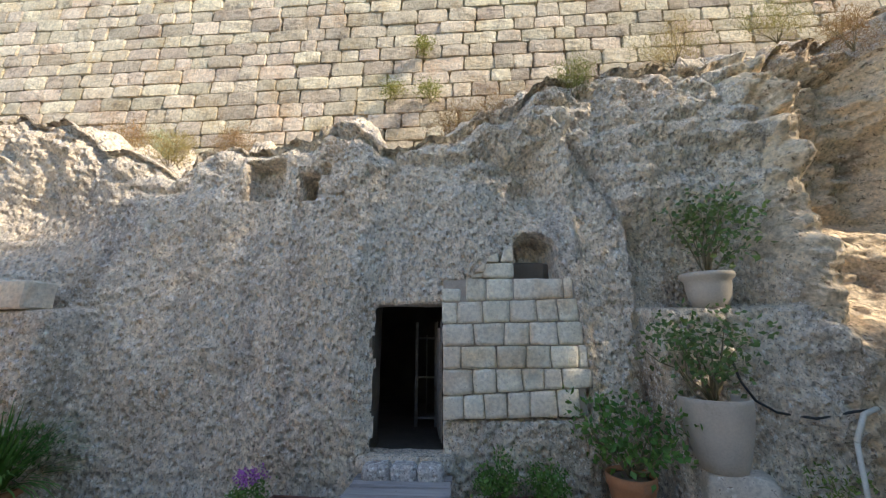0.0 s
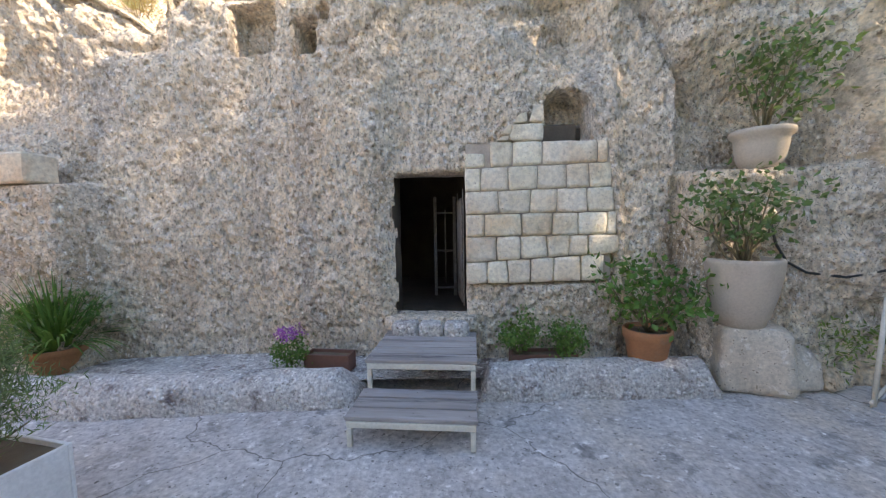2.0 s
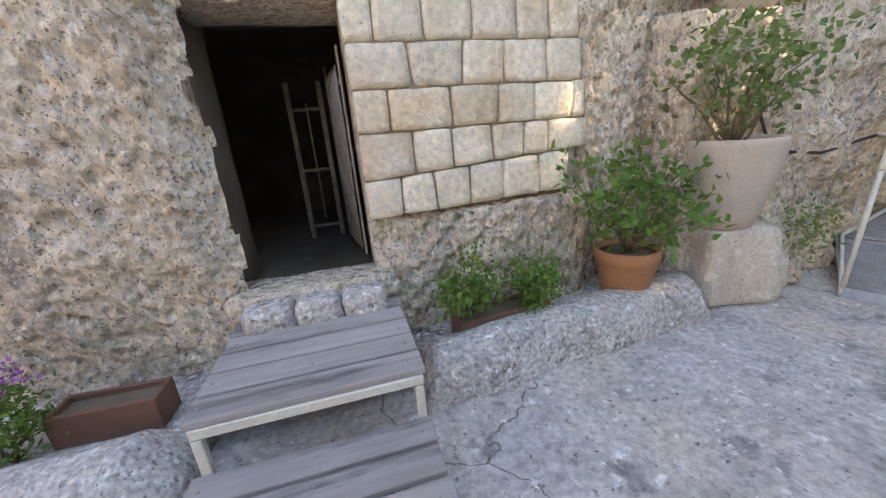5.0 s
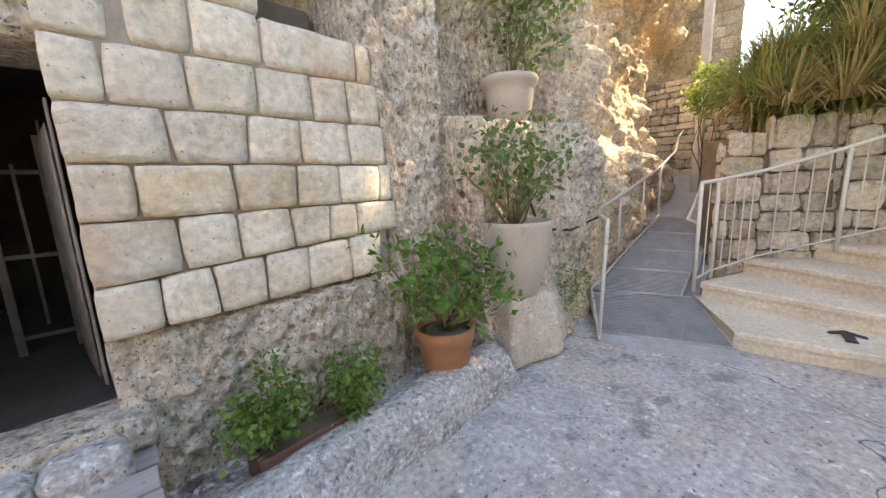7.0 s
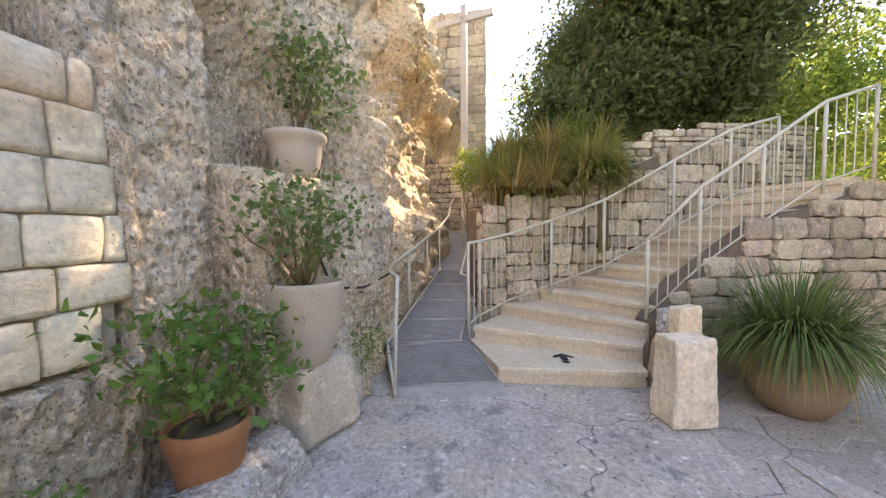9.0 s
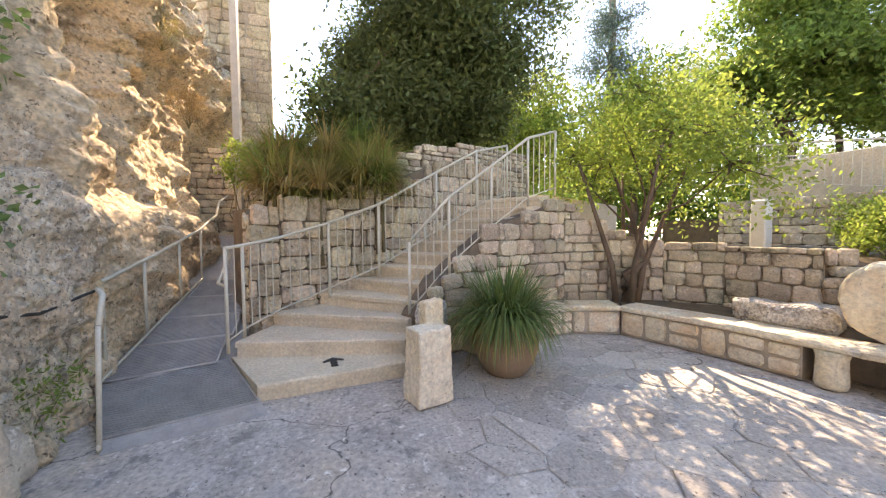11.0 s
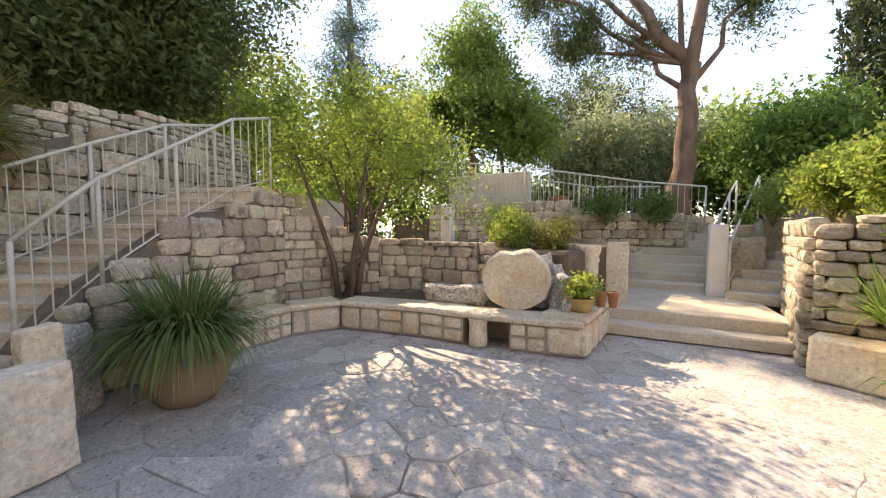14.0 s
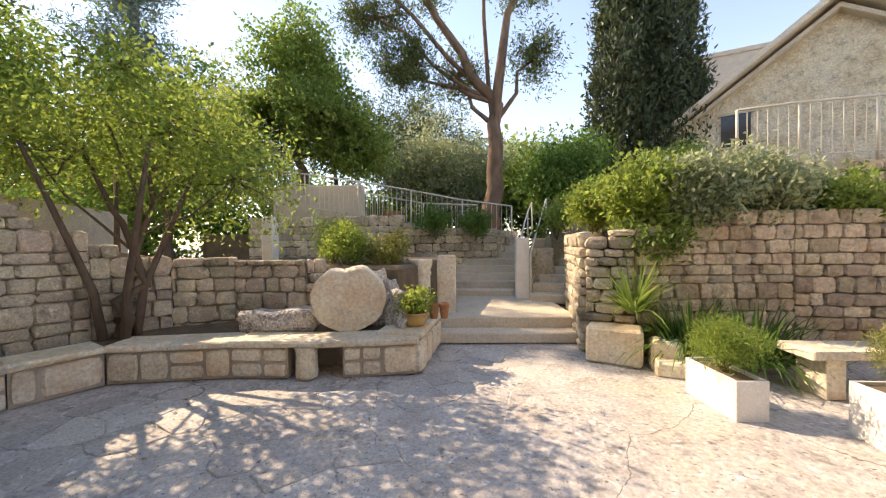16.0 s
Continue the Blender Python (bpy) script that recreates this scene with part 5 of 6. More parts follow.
def column(at, r, h, label):
    c = thing("column_stub", label, "column", "column stubs", at=at)
    lathe("shaft", [(r, 0), (r, h * 0.68), (r * 0.96, h * 0.7), (r * 1.1, h * 0.74), (r * 1.1, h * 0.78), (r, h * 0.82), (r * 1.2, h * 0.9), (r * 1.25, h * 0.98), (r * 1.2, h)], ASHLAR, c, sides=22)


column((2.6, -9.15, 0.3), 0.16, 0.98, "short broken stone column with a moulded neck")
rough_block("stone_slab", "upright pale stone slab beside the column stub", (2.2, -9.35, 0.3), (0.34, 0.14, 1.05), 15, ASHLAR, 33, 0.1, 5, 0.02, 0.02)
pot_round("bowl_pot", "yellow glazed bowl pot on the bench end", (2.22, -7.72, 0.47), 0.19, 0.19, mat("yellow_clay", (0.52, 0.36, 0.14), (0.45, 0.3, 0.11), 5.0, 0.5, 0.1), BOWL)
shrub("geranium", "leafy bright green geranium in the yellow bowl", (2.22, -7.72, 0.62), (2.22, -7.72, 0.78), (0.3, 0.28, 0.16), 40, 24, 0.05, 0.05, 0.045, L_YELLOW, 91, 8, 0.006)
for i in range(2):
    pot_round("terracotta_pot", "small tall terracotta pot on the bench end", (2.1 - 0.14 * i, -8.2 - 0.06 * i, 0.47), 0.075, 0.22, TERRA, FLOWERPOT, "terracotta pots")


# ---------------- south steps and landing ----------------
def south_steps():
    st = thing("garden_steps", "broad low steps of pale worn limestone", "stair", kind="structure")
    def slab(p, q, depth, z0, z1):
        p, q = Vector((*p, 0)), Vector((*q, 0))
        d = q - p
        ang = math.atan2(d.y, d.x)
        n = Vector((-d.y, d.x, 0)).normalized()
        if n.y > 0:
            n = -n
        c = (p + q) / 2 + n * depth / 2
        boxed("step", (c.x, c.y, (z0 + z1) / 2), (d.length, depth, z1 - z0), STEP, st, ang, 0.015, 0.003)
    slab((2.16, -8.55), (0.02, -9.05), 0.6, 0, 0.16)
    slab((2.22, -8.93), (0.0, -9.42), 2.9, 0, 0.33)
    for i in range(8):
        slab((2.75 - 0.02 * i, -11.3 - 0.33 * i), (1.15 - 0.02 * i, -11.55 - 0.33 * i), 0.6 if i < 7 else 4.0, 0.3, 0.47 + 0.165 * i)
    for i in range(8):
        slab((0.82 - 0.06 * i, -10.95 - 0.34 * i), (-0.1 - 0.06 * i, -10.75 - 0.34 * i), 0.6 if i < 7 else 4.0, 0.3, 0.48 + 0.17 * i)


south_steps()
wp = rough_block("white_post", "thick white-painted stone gate post at the steps", (0.97, -11.25, 0.32), (0.3, 0.28, 1.34), 8, WHITE, 41, 0.04, 4, 0.012, 0.02, "post")
for i, (x, y, z, rz) in enumerate(((0.62, -11.95, 1.42, 20), (0.2, -12.55, 1.76, 24), (-0.28, -13.2, 2.12, 28))):
    rough_block("parapet_block", "squared pale stone block of the stepped stair parapet", (x, y, 0.4), (0.5, 0.66, z - 0.4), rz, WALLSTONE, 61 + i, 0.0, 5, 0.02, 0.02, "stone block", "parapet blocks")
    pot_round("flower_pot", "pale clay flower pot on the stepped parapet", (x, y, z - 0.01), 0.17, 0.24, CREAMPOT, FLOWERPOT, "parapet pots")
    fp = shrub("flowering_plant", "low green plant with yellow flowers in a clay pot", (x, y, z + 0.19), (x, y, z + 0.34), (0.22, 0.22, 0.14), 30, 22, 0.04, 0.05, 0.025, L_MID, 140 + i, 6, 0.005)
    if i != 0:
        P, _ = clumps((0, 0, 0.2), (0.2, 0.2, 0.06), 26, 9, 0.02, 150 + i)
        foliage("blossom", P, 0.035, 0.03, FLOWER_Y, fp, 0.6, 150 + i, "small yellow flower heads")
railing("cream handrail beside the upper steps", [(1.1, -11.3), (1.0, -12.4), (0.9, -13.5), (0.8, -14.4)], [1.35, 1.85, 2.4, 2.75], [0.5, 0.95, 1.5, 1.8], [0, 1, 2, 3], step=0)
railing("cream handrail beside the narrow steps", [(0.78, -11.0), (0.66, -12.0), (0.4, -13.6)], [1.32, 1.8, 2.75], [0.5, 0.9, 1.75], [0, 1, 2], step=0)
railing("thin steel handrail at the wall end", [(0.06, -9.2), (0.05, -10.4)], [1.15, 1.5], [0.33, 0.5], [0, 1], step=0)
railing("long white steel terrace railing above the garden wall", [(1.3, -12.9), (2.6, -12.75), (3.9, -12.3), (5.3, -12.0), (6.8, -11.8), (8.6, -11.5)], [2.52, 2.72, 2.98, 3.25, 3.5, 3.75], [1.6, 1.78, 2.0, 2.25, 2.5, 2.7], [0, 1, 2, 3, 4, 5], step=0.13)
railing("second white steel railing on the upper terrace path", [(2.4, -14.0), (4.2, -14.3), (6.5, -13.6), (8.5, -13.4)], [2.7, 2.85, 3.3, 3.6], [1.8, 1.95, 2.4, 2.7], [0, 1, 2, 3], step=0.14)
boxed("upper_terrace", (7.0, -19.6, 1.0), (10.2, 12.6, 1.9), EARTH, None, bev=0.05)
tagged(bpy.data.objects["upper_terrace"], "raised garden terrace of dry earth", "ground", kind="structure")
boxed("side_terrace", (-7.0, -18.0, 1.0), (12.0, 15.6, 2.0), EARTH, None, bev=0.05)
tagged(bpy.data.objects["side_terrace"], "raised earth bank beside the steps", "ground", kind="structure")
hw = boxed("terrace_parapet", (6.6, -12.15, 2.6), (2.6, 0.25, 1.2), STEP, None, radians(9), 0.02)
tagged(hw, "low cream plastered parapet on the terrace", "parapet", kind="structure")
rough_block("marble_post", "short white marble post in the planting bed", (5.25, -8.62, 1.22), (0.22, 0.2, 0.85), 8, WHITE, 43, 0.04, 4, 0.01, 0.02, "post")


# ---------------- sunny side: blocks, planters, bench ----------------
rough_block("stone_block", "large squared white limestone block under the wall end", (-0.33, -8.28, 0), (0.66, 0.42, 0.46), -14, ASHLAR, 51, 0.02, 6, 0.02, 0.03)
rough_block("stone_block", "L-shaped white limestone block on the paving", (-0.86, -8.1, 0), (0.34, 0.34, 0.36), -10, ASHLAR, 52, 0.05, 5, 0.02, 0.03)
rough_block("stone_block", "flat white limestone step block on the paving", (-0.9, -7.9, 0), (0.4, 0.3, 0.17), -10, ASHLAR, 53, 0.02, 5, 0.015, 0.02)
trough("white_planter", "rectangular white painted planter on the sunny paving", (-1.05, -7.12, 0), (0.28, 0.66, 0.36), 14, WHITE)
shrub("lavender_bush", "feathery yellow-green lavender bush in the white planter", (-1.05, -7.12, 0.32), (-1.05, -7.1, 0.6), (0.36, 0.4, 0.28), 130, 40, 0.05, 0.06, 0.008, L_YELLOW, 95, 14, 0.006, 0.9)
trough("white_planter", "white painted planter near the stone bench", (-2.04, -6.5, 0), (0.5, 0.6, 0.44), 10, WHITE)
shrub("lavender_bush", "feathery grey-green bush in the white planter", (-2.04, -6.5, 0.4), (-2.04, -6.5, 0.68), (0.34, 0.36, 0.28), 120, 40, 0.05, 0.06, 0.008, L_OLIVE, 96, 14, 0.006, 0.9)


def side_bench():
    b = thing("garden_bench", "white stone slab seat on two square legs", "bench", at=(-2.6, -7.75, 0), rz=12)
    boxed("seat", (0, 0, 0.44), (1.5, 0.42, 0.09), ASHLAR, b, 0, 0.012, 0.003)
    for x in (-0.55, 0.5):
        boxed("leg", (x, 0, 0.198), (0.2, 0.32, 0.395), ASHLAR, b, 0, 0.012, 0.003)


side_bench()
agp = thing("strap_leaf_plant", "clump of dark strap-leaved plants under the wall", "plant", at=(-1.35, -8.35, 0.0))
blades("foliage", (0.15, 0, 0.2), 380, 0.75, 0.03, L_GREEN, agp, 98, 1.1, 0.4, 0.8)
blades("foliage", (-0.5, 0.1, 0.15), 320, 0.7, 0.03, L_GREEN, agp, 99, 1.1, 0.4, 0.8)
plm = thing("palm_seedling", "small fan of green palm fronds by the wall end", "plant", at=(-0.55, -8.25, 0.46))
blades("foliage", (0, 0, 0.2), 140, 0.85, 0.03, L_MID, plm, 100, 1.0, 0.1, 0.5)
for i, (x, y, z, rx, rz, m, n) in enumerate(((-0.75, -8.8, 2.2, 0.65, 0.6, L_YELLOW, 90), (-1.5, -8.85, 2.2, 0.8, 0.65, L_GREY, 130), (-2.3, -9.1, 2.25, 0.7, 0.55, L_GREY, 110), (-0.9, -8.75, 1.6, 0.5, 0.4, L_MID, 60), (-3.3, -9.3, 2.1, 0.6, 0.3, L_MID, 60), (-0.35, -10.2, 2.3, 0.5, 0.5, L_YELLOW, 80), (-1.9, -11.0, 2.9, 0.8, 0.6, L_MID, 90))):
    shrub("wall_bush", "bushy green shrub spilling over the rubble wall", (x, y - 0.2, z - rz - 0.1), (x, y, z), (rx, 0.5, rz), n, 60, 0.1, 0.085, 0.045, m, 110 + i, 12, 0.012, 0.5)
for i, (x, y, z, rx, m) in enumerate(((3.7, -8.6, 1.55, 0.55, L_YELLOW), (3.1, -8.9, 1.4, 0.4, L_OLIVE), (4.2, -9.0, 1.7, 0.4, L_MID), (2.2, -12.5, 2.1, 0.5, L_GREEN), (3.2, -12.2, 2.15, 0.5, L_GREEN), (0.2, -12.0, 2.1, 0.35, L_MID), (-0.2, -12.8, 2.5, 0.5, L_YELLOW))):
    shrub("garden_shrub", "low leafy shrub in the terrace planting", (x, y, z - 0.5), (x, y, z), (rx, 0.4, 0.38), 60, 46, 0.08, 0.07, 0.03, m, 130 + i, 10, 0.01, 0.4)
pot_round("terracotta_pot", "terracotta pot on the terrace behind the railing", (4.6, -12.6, 1.95), 0.28, 0.5, TERRA, FLOWERPOT, "terracotta pots")


# ---------------- trees ----------------
def tree(label, base, trunk_top, r0, blobs, leaf, width, material, bark, seed, per=60, spread=0.35, up=0.0, dens=1.0, category="tree", name="tree", bend=0.12, gaps=-0.16):
    t = thing(name, label, category, "garden trees", at=base)
    b = np.array(base)
    top = np.array(trunk_top) - b
    bm = bmesh.new()
    r = np.random.default_rng(seed)
    k = 7
    pts = [top * s + r.normal(0, bend, 3) * math.sin(math.pi * s) * np.array([1, 1, 0.2]) for s in np.linspace(0, 1, k)]
    tube(bm, pts, [r0 * (1.25 if i == 0 else 1 - 0.4 * i / (k - 1)) for i in range(k)], 10)
    allP = []
    for i, (c, rad, n) in enumerate(blobs):
        P, cs = clumps(np.array(c) - b, rad, int(n * dens), per, spread, seed * 7 + i, 0.25)
        k_leaf = fbm(P[:, 0], P[:, 1], P[:, 2], 2.2 / max(0.8, min(rad)), 3, seed + i) > gaps
        allP.append(P[k_leaf])
        start = pts[-1] if i % 2 == 0 else pts[-2]
        branches(bm, start, [np.array(c) - b], r0 * (0.6 if i < 2 else 0.28), r0 * (0.3 if i < 2 else 0.12), seed + i, 0.2, 7)
        branches(bm, np.array(c) - b, cs[r.choice(len(cs), min(9, len(cs)), replace=False)], r0 * 0.22, r0 * 0.05, seed + 50 + i, 0.2, 5)
    part("trunk", bm, bark, t)
    foliage("crown", np.concatenate(allP), leaf, width, material, t, up, seed)
    return t


# The crown's high blobs are added above the view to shade the rock face.
tree("large dark conifer overhanging the stair", (10.2, -3.6, 0.0), (9.6, -4.2, 7.5), 0.3,
     [((9.0, -3.9, 6.2), (2.4, 1.7, 1.8), 170), ((9.6, -5.2, 8.4), (2.8, 2.8, 2.4), 230), ((8.6, -4.8, 5.4), (1.8, 2.0, 1.0), 120), ((8.7, -3.5, 4.4), (1.3, 1.0, 1.0), 100), ((8.8, -4.6, 4.3), (1.5, 1.3, 0.8), 110), ((12.2, -3.0, 6.6), (2.0, 1.3, 2.0), 130), ((8.3, -2.0, 3.7), (0.9, 0.7, 0.9), 60), ((10.4, -2.5, 5.6), (1.3, 1.0, 1.5), 90), ((10.2, -5.0, 11.6), (3.2, 3.4, 2.6), 260), ((12.0, -4.4, 10.5), (2.8, 2.2, 2.6), 170), ((9.6, -5.6, 14.2), (2.8, 2.5, 1.8), 170), ((8.6, -6.0, 10.8), (2.4, 2.0, 2.0), 140)],
     0.15, 0.06, L_DARK, BARK, 201, 90, 0.27, dens=1.35, gaps=-0.6)
tree("yellow-green multi-stemmed shrub tree behind the bench", (5.72, -6.5, 0.42), (5.6, -6.7, 1.7), 0.07,
     [((5.3, -6.9, 3.1), (1.5, 1.4, 1.1), 90), ((5.9, -6.3, 2.7), (1.1, 1.0, 0.8), 60), ((4.7, -7.3, 2.5), (1.1, 1.0, 0.9), 60), ((6.5, -6.0, 2.9), (0.9, 0.9, 0.8), 50), ((5.8, -7.4, 3.5), (1.0, 1.0, 0.8), 50), ((5.4, -6.4, 3.7), (0.8, 0.8, 0.6), 30)],
     0.085, 0.042, L_YELLOW, BARK, 202, 44, 0.19, dens=1.1, gaps=-0.22)
for dx, dy in ((-0.18, 0.05), (0.15, -0.1), (0.05, 0.14), (-0.08, -0.15)):
    bm = bmesh.new()
    tube(bm, [(0, 0, 0), (dx * 0.5, dy * 0.5, 0.6), (dx * 2, dy * 2, 1.3), (dx * 4.2, dy * 4.2, 2.3)], [0.055, 0.045, 0.035, 0.02], 7)
    s = part("stem", bm, BARK, bpy.data.objects["tree.001"])
    s.location = (dx, dy, 0)
tree("pale green broadleaf tree on the terrace", (9.4, -15.2, 1.9), (9.4, -15.2, 5.5), 0.22,
     [((9.6, -15.3, 8.2), (2.4, 2.2, 2.0), 170), ((8.4, -15.0, 6.4), (2.0, 2.0, 1.5), 130), ((10.8, -15.6, 6.6), (2.0, 2.0, 1.6), 130), ((7.4, -15.6, 5.2), (1.6, 1.5, 1.2), 90)], 0.17, 0.1, L_MID, BARK, 203, 90, 0.3, 0.0, 1.2)
tree("tall old pine with a forked leaning trunk", (2.3, -16.4, 1.9), (2.0, -16.4, 6.6), 0.36,
     [((4.9, -15.8, 11.2), (1.5, 1.3, 1.0), 60), ((1.1, -16.5, 10.8), (1.0, 0.9, 1.0), 40), ((5.3, -15.7, 8.0), (1.5, 1.2, 1.3), 60), ((0.7, -16.4, 8.0), (0.8, 0.7, 0.9), 28), ((6.4, -15.4, 9.8), (1.4, 1.2, 0.9), 46), ((3.0, -16.5, 13.8), (2.4, 2.0, 1.2), 90), ((7.4, -15.0, 12.6), (2.3, 1.8, 1.0), 80), ((3.5, -16.6, 7.8), (0.9, 0.8, 0.9), 26)],
     0.18, 0.045, L_DARK, BARK_PINE, 204, 90, 0.3, 0.3, 1.8)
tree("blue-grey pointed conifer behind the terrace", (15.3, -13.5, 0.3), (15.3, -13.5, 12.0), 0.24,
     [((15.3, -13.5, 12.8), (0.7, 0.7, 1.3), 40), ((15.3, -13.5, 10.8), (1.7, 1.7, 1.0), 80), ((15.2, -13.4, 9.0), (2.3, 2.2, 1.0), 100), ((15.3, -13.5, 7.0), (2.8, 2.6, 1.2), 120)],
     0.2, 0.05, L_BLUE, BARK, 205, 60, 0.25, 0.2)
for i, (x, y, r, h) in enumerate(((-2.5, -18.6, 1.25, 13.5), (-4.3, -18.9, 1.3, 14.2), (-3.4, -19.6, 1.3, 14.8))):
    t = thing("cypress_tree", "tall dark columnar cypress behind the garden wall", "tree", "garden trees", at=(x, y, 1.9))
    bm = bmesh.new()
    tube(bm, [(0, 0, 0), (0, 0, h * 0.5), (0, 0, h * 0.93)], [0.22, 0.15, 0.02], 8)
    part("trunk", bm, BARK, t)
    rr = np.random.default_rng(220 + i)
    n = 420
    zz = rr.random(n) ** 0.9 * h + 0.4
    prof = r * np.minimum(1, (zz / h) * 7) * np.clip(1.02 - (zz / h) ** 2.2, 0.05, 1)
    a = rr.uniform(0, 2 * math.pi, n)
    c = np.stack([np.cos(a) * prof * rr.uniform(0.6, 1.05, n), np.sin(a) * prof * rr.uniform(0.6, 1.05, n), zz], 1)
    P = np.repeat(c, 60, 0) + rr.normal(size=(n * 60, 3)) * np.array([0.17, 0.17, 0.4])
    foliage("crown", P, 0.26, 0.09, L_CYP, t, 1.2, 220 + i)
for i, (x, y, z, r, m) in enumerate(((12.5, -12.5, 5.5, 3.0, L_MID), (14.2, -8.5, 6.0, 2.8, L_YELLOW), (6.0, -21.0, 6.0, 3.0, L_GREY), (3.4, -22.5, 5.2, 2.6, L_GREY), (0.3, -21.0, 4.8, 2.2, L_MID), (11.5, -21.5, 8.5, 3.6, L_DARK), (-0.6, -17.0, 4.2, 1.4, L_GREEN), (15.0, -3.5, 6.5, 3.2, L_MID), (15.5, -17.0, 7.5, 3.6, L_GREY), (7.6, -25.5, 9.0, 3.6, L_DARK))):
    tree("leafy garden tree in the distance", (x, y, 0.3 if x > 11 else 1.9), (x + 0.3, y, z - r * 0.4), 0.17,
         [((x, y, z), (r, r, r * 0.75), 150), ((x + r * 0.5, y + 0.3, z - r * 0.4), (r * 0.7, r * 0.7, r * 0.6), 80), ((x - r * 0.5, y, z - r * 0.5), (r * 0.7, r * 0.7, r * 0.6), 80)], 0.19, 0.09, m, BARK, 240 + i, 85, 0.34)

# far belt of garden trees that closes the horizon
rf = np.random.default_rng(400)
ang = np.linspace(0.12, -2.2, 520) + rf.normal(0, 0.02, 520)
rad = rf.uniform(19, 25, 520)
c = np.stack([2.0 + rad * np.cos(ang), -6.0 + rad * np.sin(ang), rf.uniform(0.3, 1.0, 520) ** 0.8 * (6.0 + 1.8 * np.sin(ang * 7))], 1)
P = np.repeat(c, 60, 0) + rf.normal(size=(520 * 60, 3)) * 0.6
tagged(foliage("far_woods", P, 0.42, 0.24, L_MID, None, 0.0, 400), "belt of leafy trees closing the garden", "woods", kind="stuff")
ang = np.linspace(-0.3, -1.95, 330) + rf.normal(0, 0.02, 330)
rad = rf.uniform(14.5, 17.5, 330)
c = np.stack([2.0 + rad * np.cos(ang), -6.0 + rad * np.sin(ang), rf.uniform(0.8, 3.6, 330)], 1)
P = np.repeat(c, 60, 0) + rf.normal(size=(330 * 60, 3)) * 0.4
tagged(foliage("garden_hedge", P, 0.26, 0.13, L_GREEN, None, 0.0, 401), "leafy green hedge at the back of the terrace", "hedge", kind="stuff")
# spiky plants above the stair wall
ra = np.random.default_rng(310)
for i in range(46):
    x, y = ra.uniform(5.95, 7.7), ra.uniform(-2.7, -0.95)
    x = max(x, 6.05 + 0.25 * max(0.0, -y - 1.3))
    z = 1.95 + 0.85 * (x - 5.95) * ra.uniform(0.15, 1.0) + ra.uniform(0, 0.35)
    s = thing("aloe_clump", "sprawling rosette of narrow olive and straw-coloured leaves", "plant", "spiky plants", at=(x, y, z - 0.2))
    bm = bmesh.new()
    tube(bm, [(0, 0, -0.9), (0.03, 0.02, -0.1), (0, 0, 0.22)], [0.03, 0.025, 0.02], 6)
    part("stem", bm, STEM, s)
    blades("foliage", (0, 0, 0.2), 170, 0.68, 0.018, (L_TAN, L_OLIVE, L_TAN, L_MID)[i % 4], s, 310 + i, 0.9, 0.14, 0.85)
    blades("foliage", (0.12, -0.1, 0.05), 90, 0.58, 0.016, (L_OLIVE, L_TAN)[i % 2], s, 340 + i, 0.7, 0.1, 1.0)
bank = rough_block("planted_bank", "earth bank above the stair wall", (9.5, -2.6, 0.0), (4.2, 3.2, 2.0), -14, EARTH, 71, 0.08, 8, 0.12, 0.1, "earth bank")
bank["kind"] = "structure"
bed = rough_block("planted_bed", "earth bed behind the stair wall under spiky plants", (7.65, -2.2, 0.0), (1.7, 2.4, 2.3), 8, EARTH, 72, 0.05, 8, 0.08, 0.1, "earth bank")
bed["kind"] = "structure"
shrub("yellow_bush", "bright yellow-green bush beside the cross", (7.5, -0.35, 1.0), (7.6, -0.25, 2.8), (0.32, 0.3, 0.5), 26, 40, 0.07, 0.07, 0.04, L_YELLOW, 340, 8, 0.012)
stone_wall("path_end_wall", [(9.7, -1.6), (9.75, 1.4)], [3.3, 3.5], 1.0, 0.4, 0.16, 0.26, RK, JOINT, "dark rubble wall at the end of the path", 32)
dry = stone_wall("dry_stone_wall", [(8.3, -6.0), (7.6, -4.5), (7.25, -3.4), (7.1, -2.7)], [3.3, 3.3, 3.15, 2.9], 1.6, 0.5, 0.1, 0.22, RK, EARTH, "loose dry-stone wall of small brown stones", 29, cap=200)

# ---------------- far walls and buildings ----------------
stone_wall("far_corner_wall", [(13.0, 4.2), (12.0, 1.7), (12.2, 0.25), (14.5, 0.75)][::-1], [8.6, 8.6, 8.6, 8.6], 0.0, 0.6, 0.3, 0.45, WK, MORTAR, "tall grey stone corner wall behind the cross", 31, cap=200)


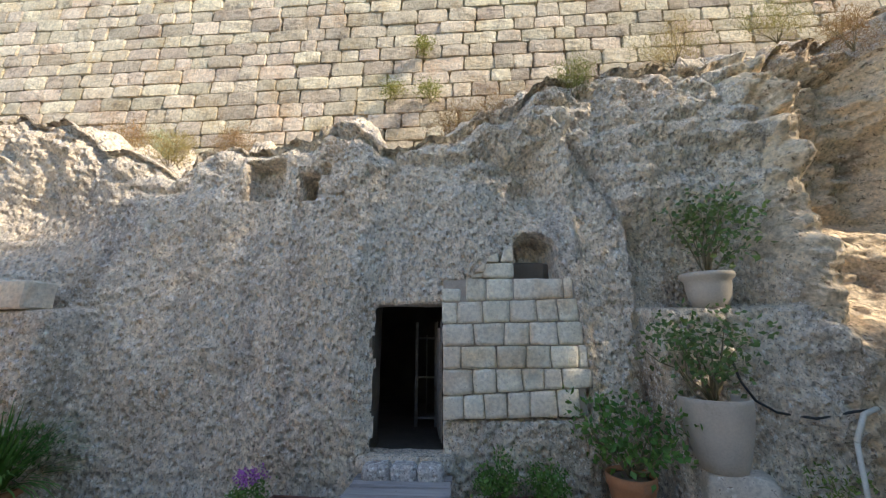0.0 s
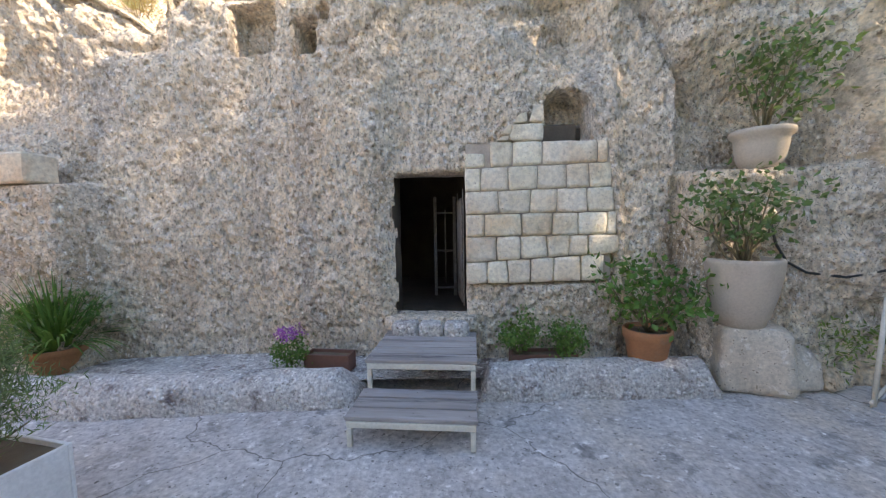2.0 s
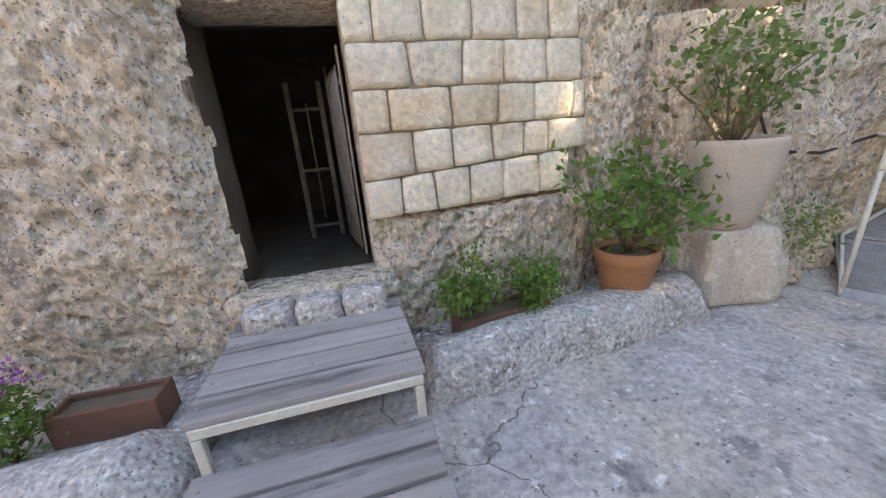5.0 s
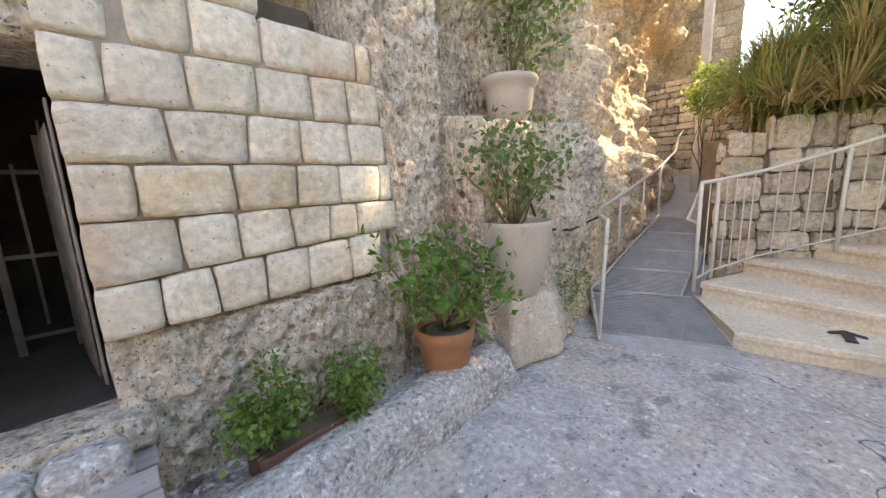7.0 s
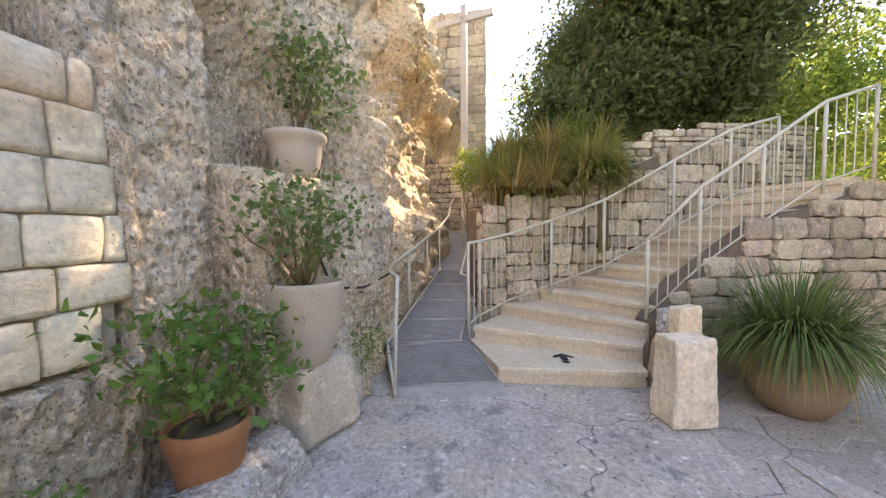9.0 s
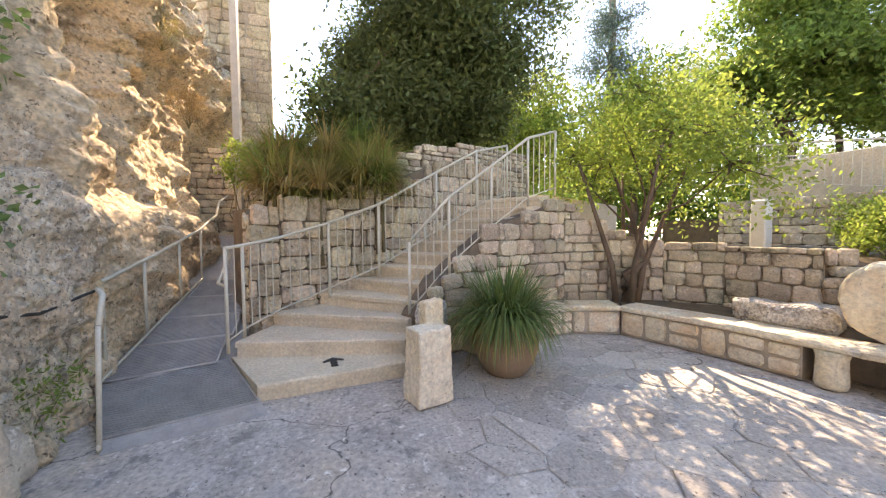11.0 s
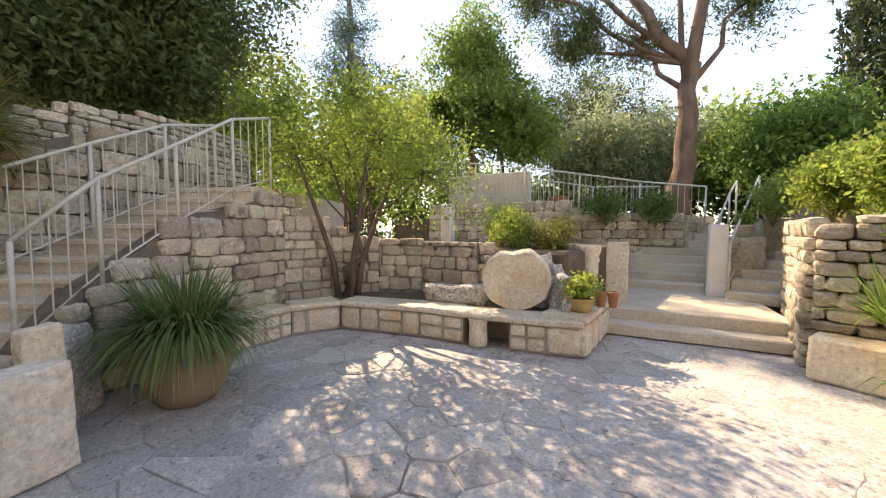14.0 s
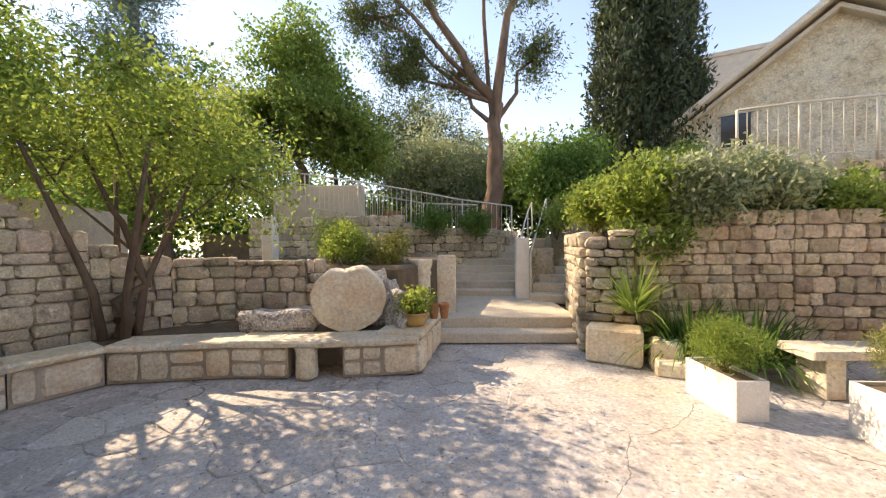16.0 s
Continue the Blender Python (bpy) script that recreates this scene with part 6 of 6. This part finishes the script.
def building(label, at, rz, w, d, h, material, floors, cols, gable=0.0):
    b = thing("building", label, "building", at=at, rz=rz)
    boxed("wall", (0, 0, h / 2), (w, d, h), material, b, 0, 0.03)
    if gable:
        V = [(-w / 2 - 0.4, -d / 2 - 0.4, h), (w / 2 + 0.4, -d / 2 - 0.4, h), (w / 2 + 0.4, d / 2 + 0.4, h), (-w / 2 - 0.4, d / 2 + 0.4, h), (-w / 2 - 0.4, 0, h + gable), (w / 2 + 0.4, 0, h + gable)]
        V += [(x, y, z - 0.25) for x, y, z in V]
        raw("roof", V, [(0, 1, 5, 4), (2, 3, 4, 5), (6, 7, 1, 0), (8, 9, 3, 2), (7, 8, 2, 5, 1), (9, 6, 0, 4, 3), (10, 11, 7, 6), (11, 10, 9, 8)], RUBBLE, b)
    else:
        boxed("roof", (0, 0, h + 0.1), (w + 0.2, d + 0.2, 0.22), CONCRETE, b, 0, 0.03)
    for f in range(floors):
        for c in range(cols):
            x = (c + 0.5) * w / cols - w / 2
            z = (f + 0.55) * h / floors
            wn2 = boxed("window", (x, d / 2 + 0.01, z), (0.9, 0.05, 1.2), GLASS, b, 0, 0.0)
            boxed("frame", (x, d / 2 + 0.03, z + 0.63), (1.1, 0.08, 0.08), CONCRETE, wn2)
            boxed("sill", (x, d / 2 + 0.04, z - 0.63), (1.1, 0.12, 0.06), CONCRETE, wn2)
    return b


building("plain grey stone block building beyond the cypresses", (-11.0, -26.5, 0.0), -12, 9.0, 6.0, 10.6, CONCRETE, 0, 0)


def garden_house():
    """A stone house whose gable looks down on the court."""
    h = thing("garden_house", "pale stone garden house with a broad overhanging gable roof", "house", at=(-8.2, -16.9, 1.9), rz=157)
    gable = [(-4.6, 0.0), (4.6, 0.0), (4.6, 3.3), (0.0, 6.6), (-4.6, 3.3)]
    n = len(gable)
    V = [(x, 0.0, z) for x, z in gable] + [(x, 6.0, z) for x, z in gable]
    raw("wall", V, [tuple(range(n)), tuple(range(2 * n - 1, n - 1, -1))] + [(i, n + i, n + (i + 1) % n, (i + 1) % n) for i in range(n)], WALLSTONE, h)
    for k in (-1, 1):
        bm = bmesh.new()
        for lo, hi, t, front in ((3.0, 6.82, 0.2, -0.7), (2.75, 6.5, 0.14, -0.35)):
            a = [(k * 5.1, front, lo), (0.0, front, hi), (0.0, 6.4, hi), (k * 5.1, 6.4, lo)]
            vs = [bm.verts.new(p) for p in a] + [bm.verts.new((x, y, z + t)) for x, y, z in a]
            for f in ((0, 1, 2, 3), (4, 7, 6, 5), (0, 4, 5, 1), (1, 5, 6, 2), (2, 6, 7, 3), (3, 7, 4, 0)):
                bm.faces.new([vs[i] for i in f])
        bmesh.ops.recalc_face_normals(bm, faces=bm.faces)
        part("roof", bm, STEP, h, "pale stepped stone roof edge")
    for x in (-2.4, 1.6):
        w = boxed("window", (x, -0.01, 3.4), (0.8, 0.05, 1.1), GLASS, h, bev=0.0)
        boxed("frame", (x, -0.03, 4.0), (1.0, 0.08, 0.09), STEP, w)
        boxed("sill", (x, -0.04, 2.82), (1.0, 0.12, 0.07), STEP, w)


garden_house()
railing("white steel railing on the high court wall", [(-2.35, -9.75), (-3.2, -9.85), (-4.2, -9.95), (-6.0, -10.1)], [3.55, 3.62, 3.65, 3.7], [2.7, 2.72, 2.75, 2.75], [0, 1, 2, 3], step=0.14)


def closing_walls():
    """Plain walls that close the court outside the view."""
    a = boxed("wall_west", (-9.2, -5.0, 2.0), (0.4, 11.0, 4.0), WALLSTONE, None)
    tagged(a, "plain pale stone wall closing the court", "wall", kind="structure")


closing_walls()
ashlar()


# ---------------- crazy paving ----------------
def paving():
    pv = thing("paving", "irregular pale flagstones laid in cement", "paving", kind="structure")
    r = np.random.default_rng(77)
    step = 0.4
    seeds = []
    for i, x in enumerate(np.arange(0.4, 5.7, step)):
        for j, y in enumerate(np.arange(-9.3, -2.2, step)):
            seeds.append((x + r.uniform(-0.17, 0.17) + (0.2 if j % 2 else 0), y + r.uniform(-0.17, 0.17)))
    S = np.array(seeds)
    count = 0
    for k, s in enumerate(S):
        x, y = s
        if y > -2.9 - 0.5 * (x < 2.6) or y < -8.3 or x > 5.2 or x < 0.5 or (y < -6.2 - 0.38 * (5.0 - x) + 0.4 and x > 2.0) or count >= 300:
            continue
        poly = [np.array(p) for p in ((x - 0.6, y - 0.6), (x + 0.6, y - 0.6), (x + 0.6, y + 0.6), (x - 0.6, y + 0.6))]
        for o in S[np.argsort(((S - s) ** 2).sum(1))[1:14]]:
            mid, d = (s + o) / 2, o - s
            d = d / np.linalg.norm(d)
            mid = mid - d * 0.007
            nw = []
            for a, b in zip(poly, poly[1:] + poly[:1]):
                da, db = (a - mid) @ d, (b - mid) @ d
                if da <= 0:
                    nw.append(a)
                if da * db < 0:
                    nw.append(a + (b - a) * da / (da - db))
            poly = nw
        if len(poly) < 3:
            continue
        c = np.mean(poly, 0)
        h = -0.022 + r.normal(0, 0.003)
        n = len(poly)
        V = [(*(p - c), -0.03) for p in poly] + [(*(p - c), h - 0.006 + 0.012) for p in poly] + [(*((p - c) * 0.97), h + 0.012) for p in poly]
        F = [tuple(range(2 * n, 3 * n))] + [(i, (i + 1) % n, n + (i + 1) % n, n + i) for i in range(n)] + [(n + i, n + (i + 1) % n, 2 * n + (i + 1) % n, 2 * n + i) for i in range(n)]
        ob = raw("flagstone", V, F, PAVER, pv)
        ob.location = (*c, 0)
        count += 1


paving()
upper_wall()
